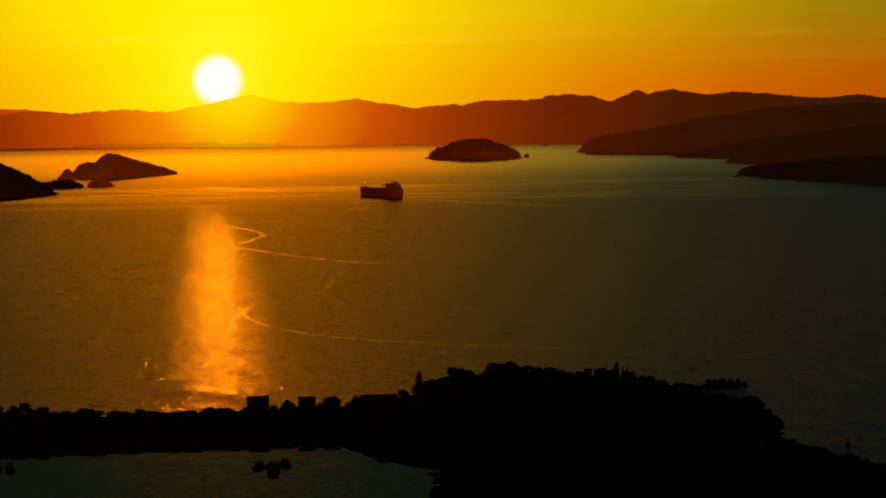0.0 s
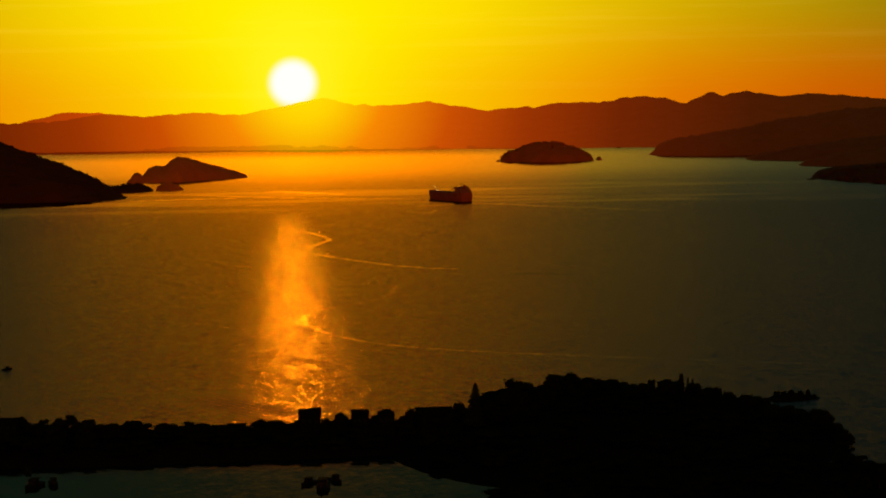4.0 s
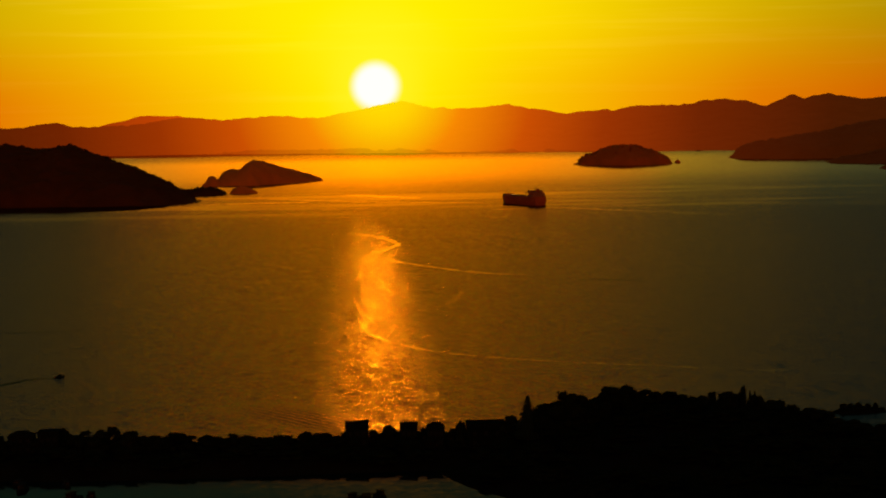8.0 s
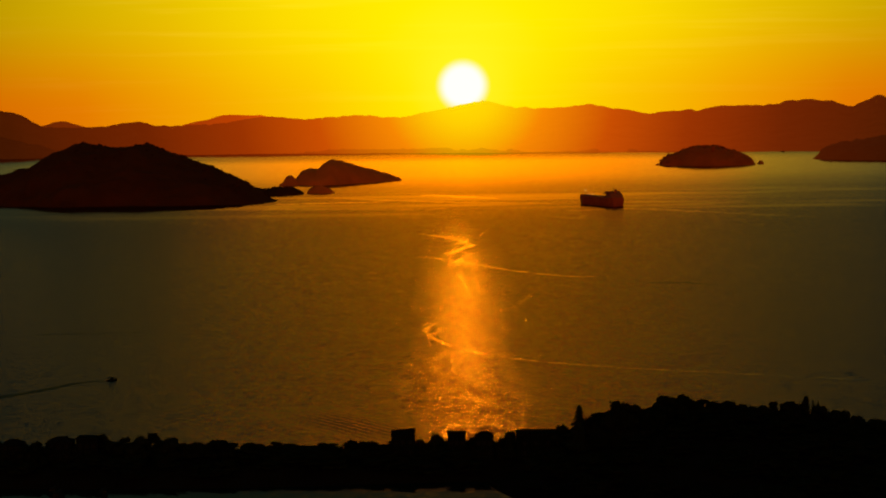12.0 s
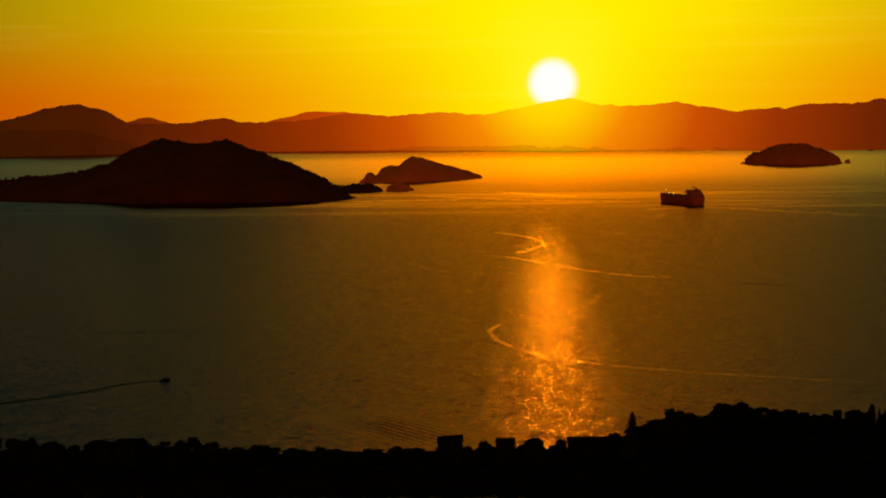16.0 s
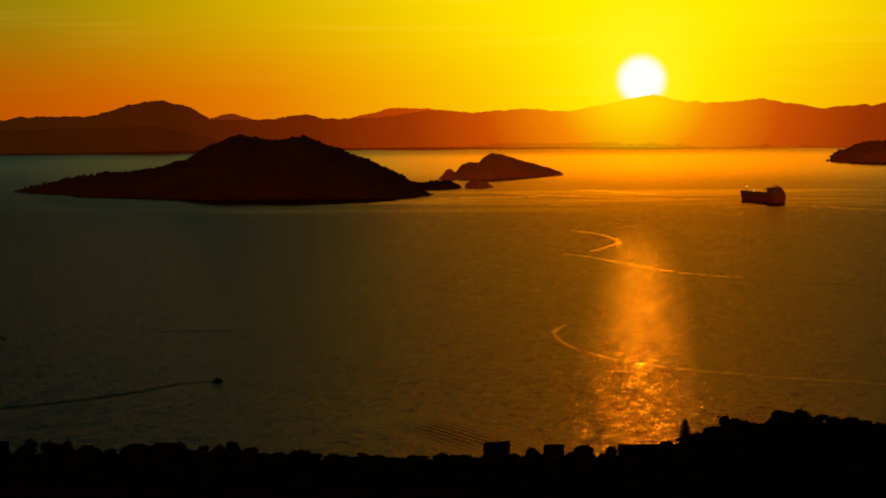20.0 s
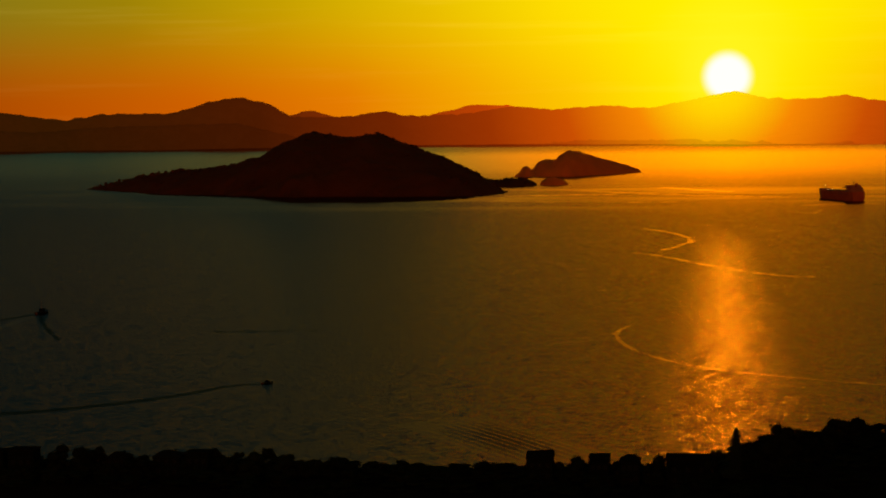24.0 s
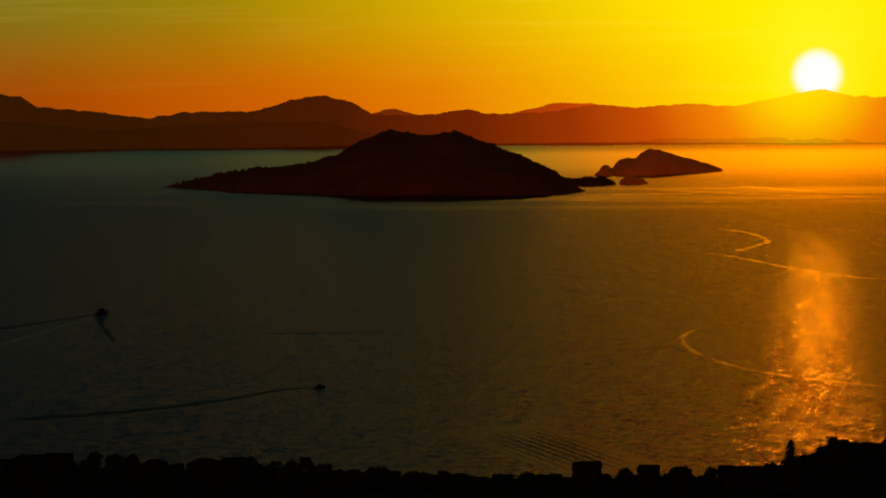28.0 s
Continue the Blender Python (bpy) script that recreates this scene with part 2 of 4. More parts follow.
LEAF = plain("silhouette_leaves", (0.005, 0.008, 0.004), (0.010, 0.013, 0.006), 0.6, 0.8, 0.3, by_piece=0.25, sheen=0.0)
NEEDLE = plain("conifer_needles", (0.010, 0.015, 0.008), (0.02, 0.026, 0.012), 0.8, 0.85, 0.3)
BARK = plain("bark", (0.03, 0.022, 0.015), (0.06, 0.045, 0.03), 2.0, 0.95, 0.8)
PLASTER = plain("silhouette_plaster", (0.0035, 0.006, 0.006), (0.006, 0.009, 0.009), 0.8, 0.9, 0.2, by_piece=0.2, sheen=0.0)
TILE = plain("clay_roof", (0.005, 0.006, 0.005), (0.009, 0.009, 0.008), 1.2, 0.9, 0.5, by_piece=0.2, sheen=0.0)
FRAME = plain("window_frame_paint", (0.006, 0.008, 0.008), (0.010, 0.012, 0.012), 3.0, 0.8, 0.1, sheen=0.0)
# hull, deck and upperworks are reddened to paint in the haze over the bay
HULL_HAZE = plain("haze_red_hull", (0.34, 0.06, 0.02), (0.46, 0.10, 0.03), 0.12, 0.7, 0.2)
DECK = plain("haze_red_deck", (0.22, 0.07, 0.03), (0.32, 0.10, 0.04), 0.3, 0.8, 0.2)
UPPER_HAZE = plain("haze_red_upperworks", (0.26, 0.075, 0.03), (0.34, 0.11, 0.045), 0.3, 0.5, 0.1, sheen=0.3)
STEEL = plain("dark_steel", (0.12, 0.06, 0.03), (0.2, 0.09, 0.04), 0.6, 0.6, 0.2, 0.3)
BOAT = plain("boat_hull", (0.006, 0.009, 0.010), (0.010, 0.012, 0.013), 0.8, 0.7, 0.1, sheen=0.02)
CABIN = plain("boat_cabin", (0.010, 0.013, 0.014), (0.016, 0.018, 0.019), 0.8, 0.7, 0.1, sheen=0.02)
BUOY = plain("buoy_paint", (0.02, 0.010, 0.008), (0.03, 0.014, 0.010), 1.5, 0.6, 0.1)
m, n = material("window_glass")
finish(n, n.add("ShaderNodeBsdfPrincipled", Base_Color=(0.01, 0.01, 0.012, 1), Roughness=0.3, Specular_IOR_Level=0.02).outputs[0])
GLASS = m
m, n = material("deck_lamp")
finish(n, n.add("ShaderNodeEmission", Color=(1.0, 0.62, 0.2, 1), Strength=4.0).outputs[0])
LAMP = m


# ---------------------------------------------------------------- mesh helpers
def mesh_object(name, verts, faces, mat, smooth=False):
    me = bpy.data.meshes.new(name)
    me.from_pydata([tuple(v) for v in verts], [], faces)
    me.materials.append(mat)
    if smooth:
        me.polygons.foreach_set("use_smooth", [True] * len(me.polygons))
    me.update()
    return new(name, me)


def part(name, bm, mat, parent, label="", smooth=False):
    me = bpy.data.meshes.new(name)
    if smooth:
        for f in bm.faces:
            f.smooth = True
    bm.to_mesh(me)
    bm.free()
    me.materials.append(mat)
    ob = new(name, me)
    ob.parent = parent
    if label:
        ob["label"] = label
    return ob


def thing(name, m, label, category, group=""):
    e = new(name)
    e.matrix_world = m
    return tagged(e, label, category, group)


def box(bm, x0, x1, y0, y1, z0, z1, bevel=0.0, taper=1.0):
    r = bmesh.ops.create_cube(bm, size=1.0)
    for v in r["verts"]:
        t = taper if v.co.z > 0 else 1.0
        v.co = Vector(((x0 + x1) / 2 + v.co.x * (x1 - x0) * t, (y0 + y1) / 2 + v.co.y * (y1 - y0) * t, (z0 + z1) / 2 + v.co.z * (z1 - z0)))
    if bevel:
        edges = list({e for v in r["verts"] for e in v.link_edges})
        bmesh.ops.bevel(bm, geom=edges, offset=bevel, segments=1, affect="EDGES")


def rod(bm, a, b, r0, r1=None, sides=8):
    a, b = Vector(a), Vector(b)
    q = (b - a).to_track_quat("Z", "Y").to_matrix().to_4x4()
    bmesh.ops.create_cone(bm, cap_ends=True, segments=sides, radius1=r0, radius2=r0 if r1 is None else r1, depth=(b - a).length,
                          matrix=Matrix.Translation((a + b) / 2) @ q)


def built(*calls):
    bm = bmesh.new()
    for f, *args in calls:
        f(bm, *args)
    return bm


def bumps(x, y, scale, octaves=4, seed=0.0):
    return noise.fractal(Vector((x / scale, y / scale, seed)), 1.0, 2.0, octaves)


def along(u, stops):
    """Eases from stop to stop of a row of (place, value)."""
    if u <= stops[0][0]:
        return stops[0][1]
    for (a, p), (b, q) in zip(stops, stops[1:]):
        if u <= b:
            f = (u - a) / (b - a)
            return p + (q - p) * (f * 0.5 + 0.5 * f * f * (3 - 2 * f))
    return stops[-1][1]


def smoothstep(v, a, b):
    f = min(1.0, max(0.0, (v - a) / (b - a)))
    return f * f * (3 - 2 * f)


def heights(name, x0, x1, y0, y1, step, fn, mat, floor=-2.0, smooth=True):
    """A sheet of land over a rectangle, left out where it lies under water."""
    nx, ny = int((x1 - x0) / step) + 1, int((y1 - y0) / step) + 1
    zs = [[fn(x0 + i * step, y0 + j * step) for i in range(nx)] for j in range(ny)]
    ids, verts, faces = {}, [], []

    def vid(i, j):
        if (i, j) not in ids:
            ids[i, j] = len(verts)
            verts.append((x0 + i * step, y0 + j * step, max(zs[j][i], floor)))
        return ids[i, j]

    for j in range(ny - 1):
        for i in range(nx - 1):
            if max(zs[j][i], zs[j][i + 1], zs[j + 1][i], zs[j + 1][i + 1]) > floor:
                faces.append((vid(i, j), vid(i + 1, j), vid(i + 1, j + 1), vid(i, j + 1)))
    return mesh_object(name, verts, faces, mat, smooth)


# ---------------------------------------------------------------- sea and far ranges
def sea_sheet():
    rings = [0, 150, 300, 450, 600, 900, 1400, 2200, 3200, 4400, 6000, 9000]
    verts, faces, k = [(30, 70, 0)], [], 96
    for r in rings[1:]:
        verts += [(30 + r * math.sin(2 * math.pi * i / k), 70 + r * math.cos(2 * math.pi * i / k), 0) for i in range(k)]
    for i in range(k):
        faces.append((0, 1 + (i + 1) % k, 1 + i))
    for a in range(len(rings) - 2):
        for i in range(k):
            p, q = 1 + a * k, 1 + (a + 1) * k
            faces.append((p + i, p + (i + 1) % k, q + (i + 1) % k, q + i))
    ob = mesh_object("water", verts, faces, SEA)
    return tagged(ob, "dark rippled evening sea with orange sun glitter", "sea", kind="structure")


sea_sheet()


# the far shore: bearing from the sun in degrees, distance in metres
SHORE = [(-32, 4720), (-20, 4720), (-16.5, 4700), (-14.5, 4640), (-11, 4700), (-7.5, 4720), (-5, 4710), (-3, 4640), (0, 4520), (4, 4360), (8, 4230), (26, 4150)]


def range_arc(name, stops, depth, b0, b1, step, mat, label, rough, seed):
    """A mountain range along the far shore: foot, spurs and gullies, ridge, and the slope behind."""
    verts, faces = [], []
    rows = 14
    nb = int((b1 - b0) / step) + 1
    top = 0.62
    for j in range(rows):
        s = j / (rows - 1)
        for i in range(nb):
            b = b0 + i * step
            foot = along(b, SHORE) + depth[0] + bumps(b * 40, seed, 60, 4, seed) * 30
            crest_at = min(max(along(b, SHORE) + depth[1], depth[2]), depth[3])
            r = foot + (crest_at - foot) * s / top if s < top else crest_at + (s - top) * 120
            f = (s / top) if s < top else max(-0.1, 1 - (s - top) / (1 - top) * 1.1)
            crest = along(b, stops) + 1.6 + bumps(b * 83, 0, 24, 3, seed) * rough + abs(bumps(b * 83, 7, 4, 2, seed)) * 1.6
            crest = MIDDLE[2] + (crest - MIDDLE[2]) * crest_at / 4740
            z = crest * (f ** 1.5 if f > 0 else f) + bumps(b * 83, r * 0.4, 45, 4, seed + 3) * 9 * f * (1 - f) * 4 * 0.6
            if j == 0:
                z = -4
            verts.append((MIDDLE[0] + r * math.sin(radians(b)), MIDDLE[1] + r * math.cos(radians(b)), z))
    for j in range(rows - 1):
        for i in range(nb - 1):
            a = j * nb + i
            faces.append((a, a + 1, a + nb + 1, a + nb))
    ob = mesh_object(name, verts, faces, mat, True)
    return tagged(ob, label, "mountains", kind="structure")


# bearing from the sun in degrees, height in metres
MAIN = [(-34, 60), (-24, 100), (-20.9, 119), (-20.2, 114), (-19.7, 90), (-18.8, 83), (-16.9, 64), (-15.9, 76), (-14.3, 75), (-13.7, 86), (-13.2, 100), (-12.5, 108), (-11.8, 98),
        (-11.0, 64), (-9.8, 63), (-8.6, 74), (-8.0, 63), (-6.6, 66), (-5.3, 81), (-4.2, 74), (-2.9, 81), (-1.7, 74), (-0.9, 87), (0.5, 109), (1.4, 92), (2.3, 90),
        (3.3, 97), (4.2, 86), (4.9, 74)]
EAST = [(4.9, 74), (5.3, 80), (6.2, 82), (6.8, 90), (7.9, 90), (8.9, 102), (9.6, 98), (10.1, 85), (10.9, 108), (11.2, 101), (11.8, 110), (12.7, 97),
        (13.5, 102), (14.5, 96), (15.2, 89), (16.0, 87), (16.7, 93), (17.5, 84), (21, 95), (28, 60)]
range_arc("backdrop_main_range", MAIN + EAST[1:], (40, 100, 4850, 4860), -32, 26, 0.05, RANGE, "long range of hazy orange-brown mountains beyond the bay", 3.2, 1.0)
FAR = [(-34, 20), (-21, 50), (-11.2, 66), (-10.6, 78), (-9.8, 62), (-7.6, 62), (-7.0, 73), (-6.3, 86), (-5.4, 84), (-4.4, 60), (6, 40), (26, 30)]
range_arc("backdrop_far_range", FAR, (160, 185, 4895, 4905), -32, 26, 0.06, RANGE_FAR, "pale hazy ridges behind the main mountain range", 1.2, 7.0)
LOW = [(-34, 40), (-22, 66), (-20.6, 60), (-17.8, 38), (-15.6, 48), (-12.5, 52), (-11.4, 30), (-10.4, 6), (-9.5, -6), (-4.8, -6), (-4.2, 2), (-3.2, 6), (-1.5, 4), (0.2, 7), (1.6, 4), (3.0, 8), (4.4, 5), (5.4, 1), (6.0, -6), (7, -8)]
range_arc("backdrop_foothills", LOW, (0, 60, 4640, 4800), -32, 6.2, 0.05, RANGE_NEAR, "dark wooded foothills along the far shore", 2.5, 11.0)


# ---------------------------------------------------------------- coast and islands
LAND = {}


def spine_land(name, profile, line, wide, step, mat, label, category, rough=2.0, seed=0.0, power=0.75, kind="structure"):
    """Land with a crest: heights along x, the line of the crest, and its half width."""
    x0, x1 = profile[0][0], profile[-1][0]
    ys = [along(x, line) for x in (x0, (x0 + x1) / 2, x1)]
    w = max(v for _, v in wide) + 4 * step

    def fn(x, y):
        top = along(x, profile)
        d = abs(y - along(x, line)) / max(along(x, wide) * (1 + 0.18 * bumps(x, y, 60, 3, seed + 5)), 1.0)
        if d >= 1.25:
            return -9
        f = max(-0.3, 1 - d * d)
        z = top * (f ** power if f > 0 else f) if top > 0 else top
        return z + (bumps(x, y, 16, 4, seed) * rough + abs(bumps(x, y, 5, 2, seed + 2)) * rough * 0.9 - rough * 0.6) * smoothstep(z, -1, 8)

    LAND[name] = fn
    ob = heights(name, x0 - 10, x1 + 10, min(ys) - w, max(ys) + w, step, fn, mat)
    return tagged(ob, label, category, kind=kind)


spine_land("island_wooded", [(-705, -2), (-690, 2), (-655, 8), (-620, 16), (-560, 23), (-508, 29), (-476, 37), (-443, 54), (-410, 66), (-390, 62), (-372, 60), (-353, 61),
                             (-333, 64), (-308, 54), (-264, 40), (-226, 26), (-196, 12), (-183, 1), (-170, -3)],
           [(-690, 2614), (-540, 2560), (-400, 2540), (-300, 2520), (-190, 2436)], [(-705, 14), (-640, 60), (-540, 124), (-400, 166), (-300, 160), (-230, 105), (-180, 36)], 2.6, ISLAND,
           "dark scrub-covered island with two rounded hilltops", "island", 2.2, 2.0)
spine_land("island_spit", [(-262, 2), (-225, 3.0), (-200, 1.6), (-182, 0.6), (-178, -1)], [(-262, 2416), (-178, 2408)], [(-262, 14), (-178, 6)], 2.0, ISLAND,
           "low dark rock spit at the island's end", "spit", 0.6, 3.0)
spine_land("island_neck", [(-236, 4), (-222, 9), (-205, 7.5), (-190, 9.5), (-176, 9), (-165, 5), (-160, -2)], [(-236, 2560), (-200, 2600), (-160, 2614)],
           [(-236, 40), (-190, 30), (-160, 14)], 2.0, ISLAND, "low rocky neck beside the wooded island", "neck", 1.6, 4.0)
spine_land("island_rock", [(-160, -2), (-157, 6), (-150, 9), (-142, 9.5), (-134, 7), (-127, 2), (-124, -2)], [(-160, 2628), (-124, 2632)], [(-160, 8), (-142, 20), (-124, 6)], 1.5, HAZE_ROCK,
           "small rock islet off the neck, painted haze red", "islet", 1.2, 5.0)
spine_land("island_cone", [(-216, -2), (-212, 4), (-204, 13), (-199, 13), (-194, 9), (-188, 4), (-182, -2)], [(-216, 2890), (-182, 2905)], [(-216, 12), (-200, 30), (-182, 14)], 1.8, HAZE_ROCK,
           "steep little rock stack beside the islet, painted haze red", "islet", 1.5, 6.0)
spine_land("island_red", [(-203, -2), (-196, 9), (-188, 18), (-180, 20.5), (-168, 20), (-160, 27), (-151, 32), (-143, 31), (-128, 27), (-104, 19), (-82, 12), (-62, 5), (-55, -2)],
           [(-203, 2946), (-150, 2968), (-55, 3030)], [(-203, 50), (-150, 85), (-90, 50), (-55, 12)], 2.2, HAZE_ROCK,
           "rocky islet with a sloping back, painted haze red", "islet", 1.2, 7.0)
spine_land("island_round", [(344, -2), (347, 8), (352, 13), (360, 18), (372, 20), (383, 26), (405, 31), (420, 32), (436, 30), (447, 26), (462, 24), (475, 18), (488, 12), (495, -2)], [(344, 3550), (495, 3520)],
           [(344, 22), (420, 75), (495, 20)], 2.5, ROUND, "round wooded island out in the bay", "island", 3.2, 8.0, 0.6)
spine_land("island_stack", [(500, -2), (503, 4.5), (506, 6.5), (509, 5), (512, -2)], [(500, 3540), (512, 3540)], [(500, 6), (506, 11), (512, 6)], 1.2, HAZE_ROCK,
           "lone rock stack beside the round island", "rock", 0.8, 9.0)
spine_land("island_skerry", [(336, -2), (339, 2.6), (343, 3.2), (346, -2)], [(336, 3548), (346, 3548)], [(336, 5), (341, 9), (346, 5)], 1.2, HAZE_ROCK,
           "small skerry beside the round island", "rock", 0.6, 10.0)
# eastern coast hills also carry painted haze, as emission in their materials
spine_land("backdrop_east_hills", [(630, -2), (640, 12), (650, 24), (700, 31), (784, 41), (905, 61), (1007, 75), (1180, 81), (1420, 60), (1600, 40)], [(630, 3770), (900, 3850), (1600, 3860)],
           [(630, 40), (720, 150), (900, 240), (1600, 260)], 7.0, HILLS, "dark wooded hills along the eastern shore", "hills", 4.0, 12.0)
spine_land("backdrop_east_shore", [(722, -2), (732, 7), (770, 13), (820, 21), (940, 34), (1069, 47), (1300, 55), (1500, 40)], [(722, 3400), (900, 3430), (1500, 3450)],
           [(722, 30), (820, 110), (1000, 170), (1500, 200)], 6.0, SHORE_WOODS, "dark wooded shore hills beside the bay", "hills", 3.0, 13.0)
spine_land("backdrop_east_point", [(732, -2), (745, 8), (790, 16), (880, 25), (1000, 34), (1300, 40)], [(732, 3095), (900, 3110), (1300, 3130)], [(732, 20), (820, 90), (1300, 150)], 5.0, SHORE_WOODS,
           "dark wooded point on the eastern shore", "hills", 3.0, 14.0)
spine_land("coast_headland", [(640, -2), (648, 4), (668, 11), (735, 16), (820, 20), (960, 30), (1200, 36)], [(640, 2606), (735, 2560), (1200, 2540)], [(640, 30), (670, 150), (715, 300), (780, 380), (1200, 420)], 5.0, COAST,
           "low dark wooded headland", "headland", 2.0, 15.0)
for x, y, h in ((628, 2590, 1.4), (634, 2600, 1.8), (652, 4290, 2.5)):
    spine_land("island_reef", [(x - 6, -2), (x - 2, h), (x + 3, h * 0.8), (x + 7, -2)], [(x - 6, y), (x + 7, y)], [(x - 6, 3), (x, 6), (x + 7, 3)], 1.2, COAST,
               "low dark rocks off the headland", "rock", 0.5, x)


def scrub(name, label, spots, mat, seed):
    """Bushes and low trees on an island, too many to count: land, x, y, width, height over the ground."""
    rnd = random.Random(seed)
    bm = bmesh.new()
    bmesh.ops.create_icosphere(bm, subdivisions=2, radius=0.5)
    ball = np.array([v.co[:] for v in bm.verts])
    skin = [tuple(v.index for v in f.verts) for f in bm.faces]
    bm.free()
    verts, faces, base = [], [], 0
    for land, x, y, wide, high in spots:
        z = LAND[land](x, y)
        if z < 0.4:
            continue
        k = np.array([0.72 + 0.5 * noise.noise(Vector(v) * 4.2 + Vector((x, y, 0))) for v in ball])[:, None]
        body = ball * k * (wide, wide, high * 1.7) + (x, y, z + high * 0.25)
        verts.append(body)
        faces += [tuple(base + i for i in f) for f in skin]
        base += len(body)
        tuft = []
        for i in range(16):
            p = body[rnd.randrange(len(body))]
            a = np.array([rnd.gauss(0, 1), rnd.gauss(0, 1), rnd.gauss(0.4, 1)]) * wide * 0.10
            b = np.array([rnd.gauss(0, 1), rnd.gauss(0, 1), rnd.gauss(0, 1)]) * wide * 0.07
            tuft += [p - a, p - b, p + a, p + b]
            faces.append(tuple(base + 4 * i + j for j in range(4)))
        verts.append(np.array(tuft))
        base += len(tuft)
    ob = mesh_object(name, np.concatenate(verts).tolist(), faces, mat)
    return tagged(ob, label, "scrub", kind="stuff")


def strewn(land, x0, x1, line, spread, count, wide, high, seed):
    rnd = random.Random(seed)
    out = []
    for _ in range(count):
        x = rnd.uniform(x0, x1)
        w = rnd.uniform(*wide)
        out.append((land, x, along(x, line) + rnd.gauss(0, spread), w, rnd.uniform(*high)))
    return out


BIG = [(-690, 2614), (-540, 2560), (-400, 2540), (-300, 2520), (-190, 2436)]
scrub("island_scrub", "dark scrub and low trees covering the island",
      strewn("island_wooded", -690, -185, BIG, 5, 330, (3, 6), (0.5, 1.1), 31) + strewn("island_wooded", -690, -190, BIG, 60, 330, (3.5, 7), (0.8, 1.8), 32)
      + strewn("island_wooded", -684, -560, BIG, 6, 40, (4, 7.5), (2.0, 4.6), 33) + strewn("island_neck", -230, -165, [(-236, 2560), (-200, 2600), (-160, 2614)], 6, 30, (3, 5), (1.0, 2.2), 34), ISLAND, 35)
scrub("round_island_scrub", "low trees on the round island",
      strewn("island_round", 346, 494, [(344, 3550), (495, 3520)], 4, 120, (4, 7), (0.6, 1.6), 36) + strewn("island_round", 346, 494, [(344, 3550), (495, 3520)], 35, 100, (4, 8), (0.8, 1.8), 37), ROUND, 38)
scrub("headland_scrub", "dark trees along the low headland",
      strewn("coast_headland", 645, 1000, [(640, 2606), (735, 2560), (1200, 2540)], 8, 120, (5, 9), (1.5, 3.2), 39)
      + strewn("coast_headland", 645, 1000, [(640, 2540), (735, 2330), (1200, 2250)], 40, 120, (5, 9), (1.5, 3.2), 40), COAST, 41)


def peninsula(x, y):
    strip = 5.6 * (1 - ((y - 668 - 3 * math.sin(x / 31)) / 19) ** 2) * (1 - smoothstep(x, 60, 95)) - 6 * smoothstep(x, 60, 95)
    g = math.exp(-0.5 * (((x - 88) / (47 if x > 88 else 31)) ** 2 + ((y - 672) / (46 if y > 672 else 49)) ** 2))
    hill = 16.5 * g - 3.2
    west, edge = max(0.0, y - 562) * 0.5, 566 + 46 * (1 - smoothstep(x, 148, 170))
    fore = -3 + 6 * smoothstep(x, 44 + west, 62 + west) * (1 - smoothstep(y, edge, edge + 20 + 5 * math.sin(x / 17)))
    z = max(strip, hill, fore)
    return z + bumps(x, y, 9, 3, 20.0) * 0.5 * smoothstep(z, -1, 3)


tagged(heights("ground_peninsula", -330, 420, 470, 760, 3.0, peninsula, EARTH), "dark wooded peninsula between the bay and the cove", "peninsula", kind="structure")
spine_land("island_low_rock", [(166, -1), (170, 1.4), (176, 2.3), (183, 1.2), (189, -1)], [(166, 747), (189, 749)], [(166, 2.5), (177, 5), (189, 1.5)], 0.8, EARTH,
           "low dark rock islet just off the peninsula", "rock", 0.5, 21.0)
scrub("rock_scrub", "low dark bushes on the rock islet",
      [("island_low_rock", x, y, w, h) for x, y, w, h in ((171, 747.5, 3.4, 1.7), (173.5, 747.6, 3.0, 1.3), (176, 747.8, 3.6, 1.0), (179.5, 748, 3.0, 1.2), (182, 748.2, 2.4, 1.9), (184.5, 748.4, 2.0, 0.7))], EARTH, 43)


# ---------------------------------------------------------------- trees
def leafy(bm, centre, r, squash, count, size, rng):
    """Clumps of leaves over a lobe of the crown."""
    base = bmesh.ops.create_icosphere(bm, subdivisions=2, radius=1.0)["verts"]
    for v in base:
        k = 0.80 + 0.22 * noise.noise(v.co * 2.1 + Vector(centre))
        v.co = Vector(centre) + Vector((v.co.x * r * k, v.co.y * r * k, v.co.z * r * squash * k))
    for _ in range(count):
        d = Vector((rng.gauss(0, 1), rng.gauss(0, 1), rng.gauss(0, 1) + 0.25)).normalized()
        p = Vector(centre) + Vector((d.x * r, d.y * r, d.z * r * squash)) * rng.uniform(0.82, 1.12)
        a = Vector((rng.gauss(0, 1), rng.gauss(0, 1), rng.gauss(0, 1))).normalized() * size * rng.uniform(0.6, 1.3)
        b = a.cross(d).normalized() * size * rng.uniform(0.4, 0.9)
        bm.faces.new([bm.verts.new(p + q) for q in (-a, -b, a, b)])


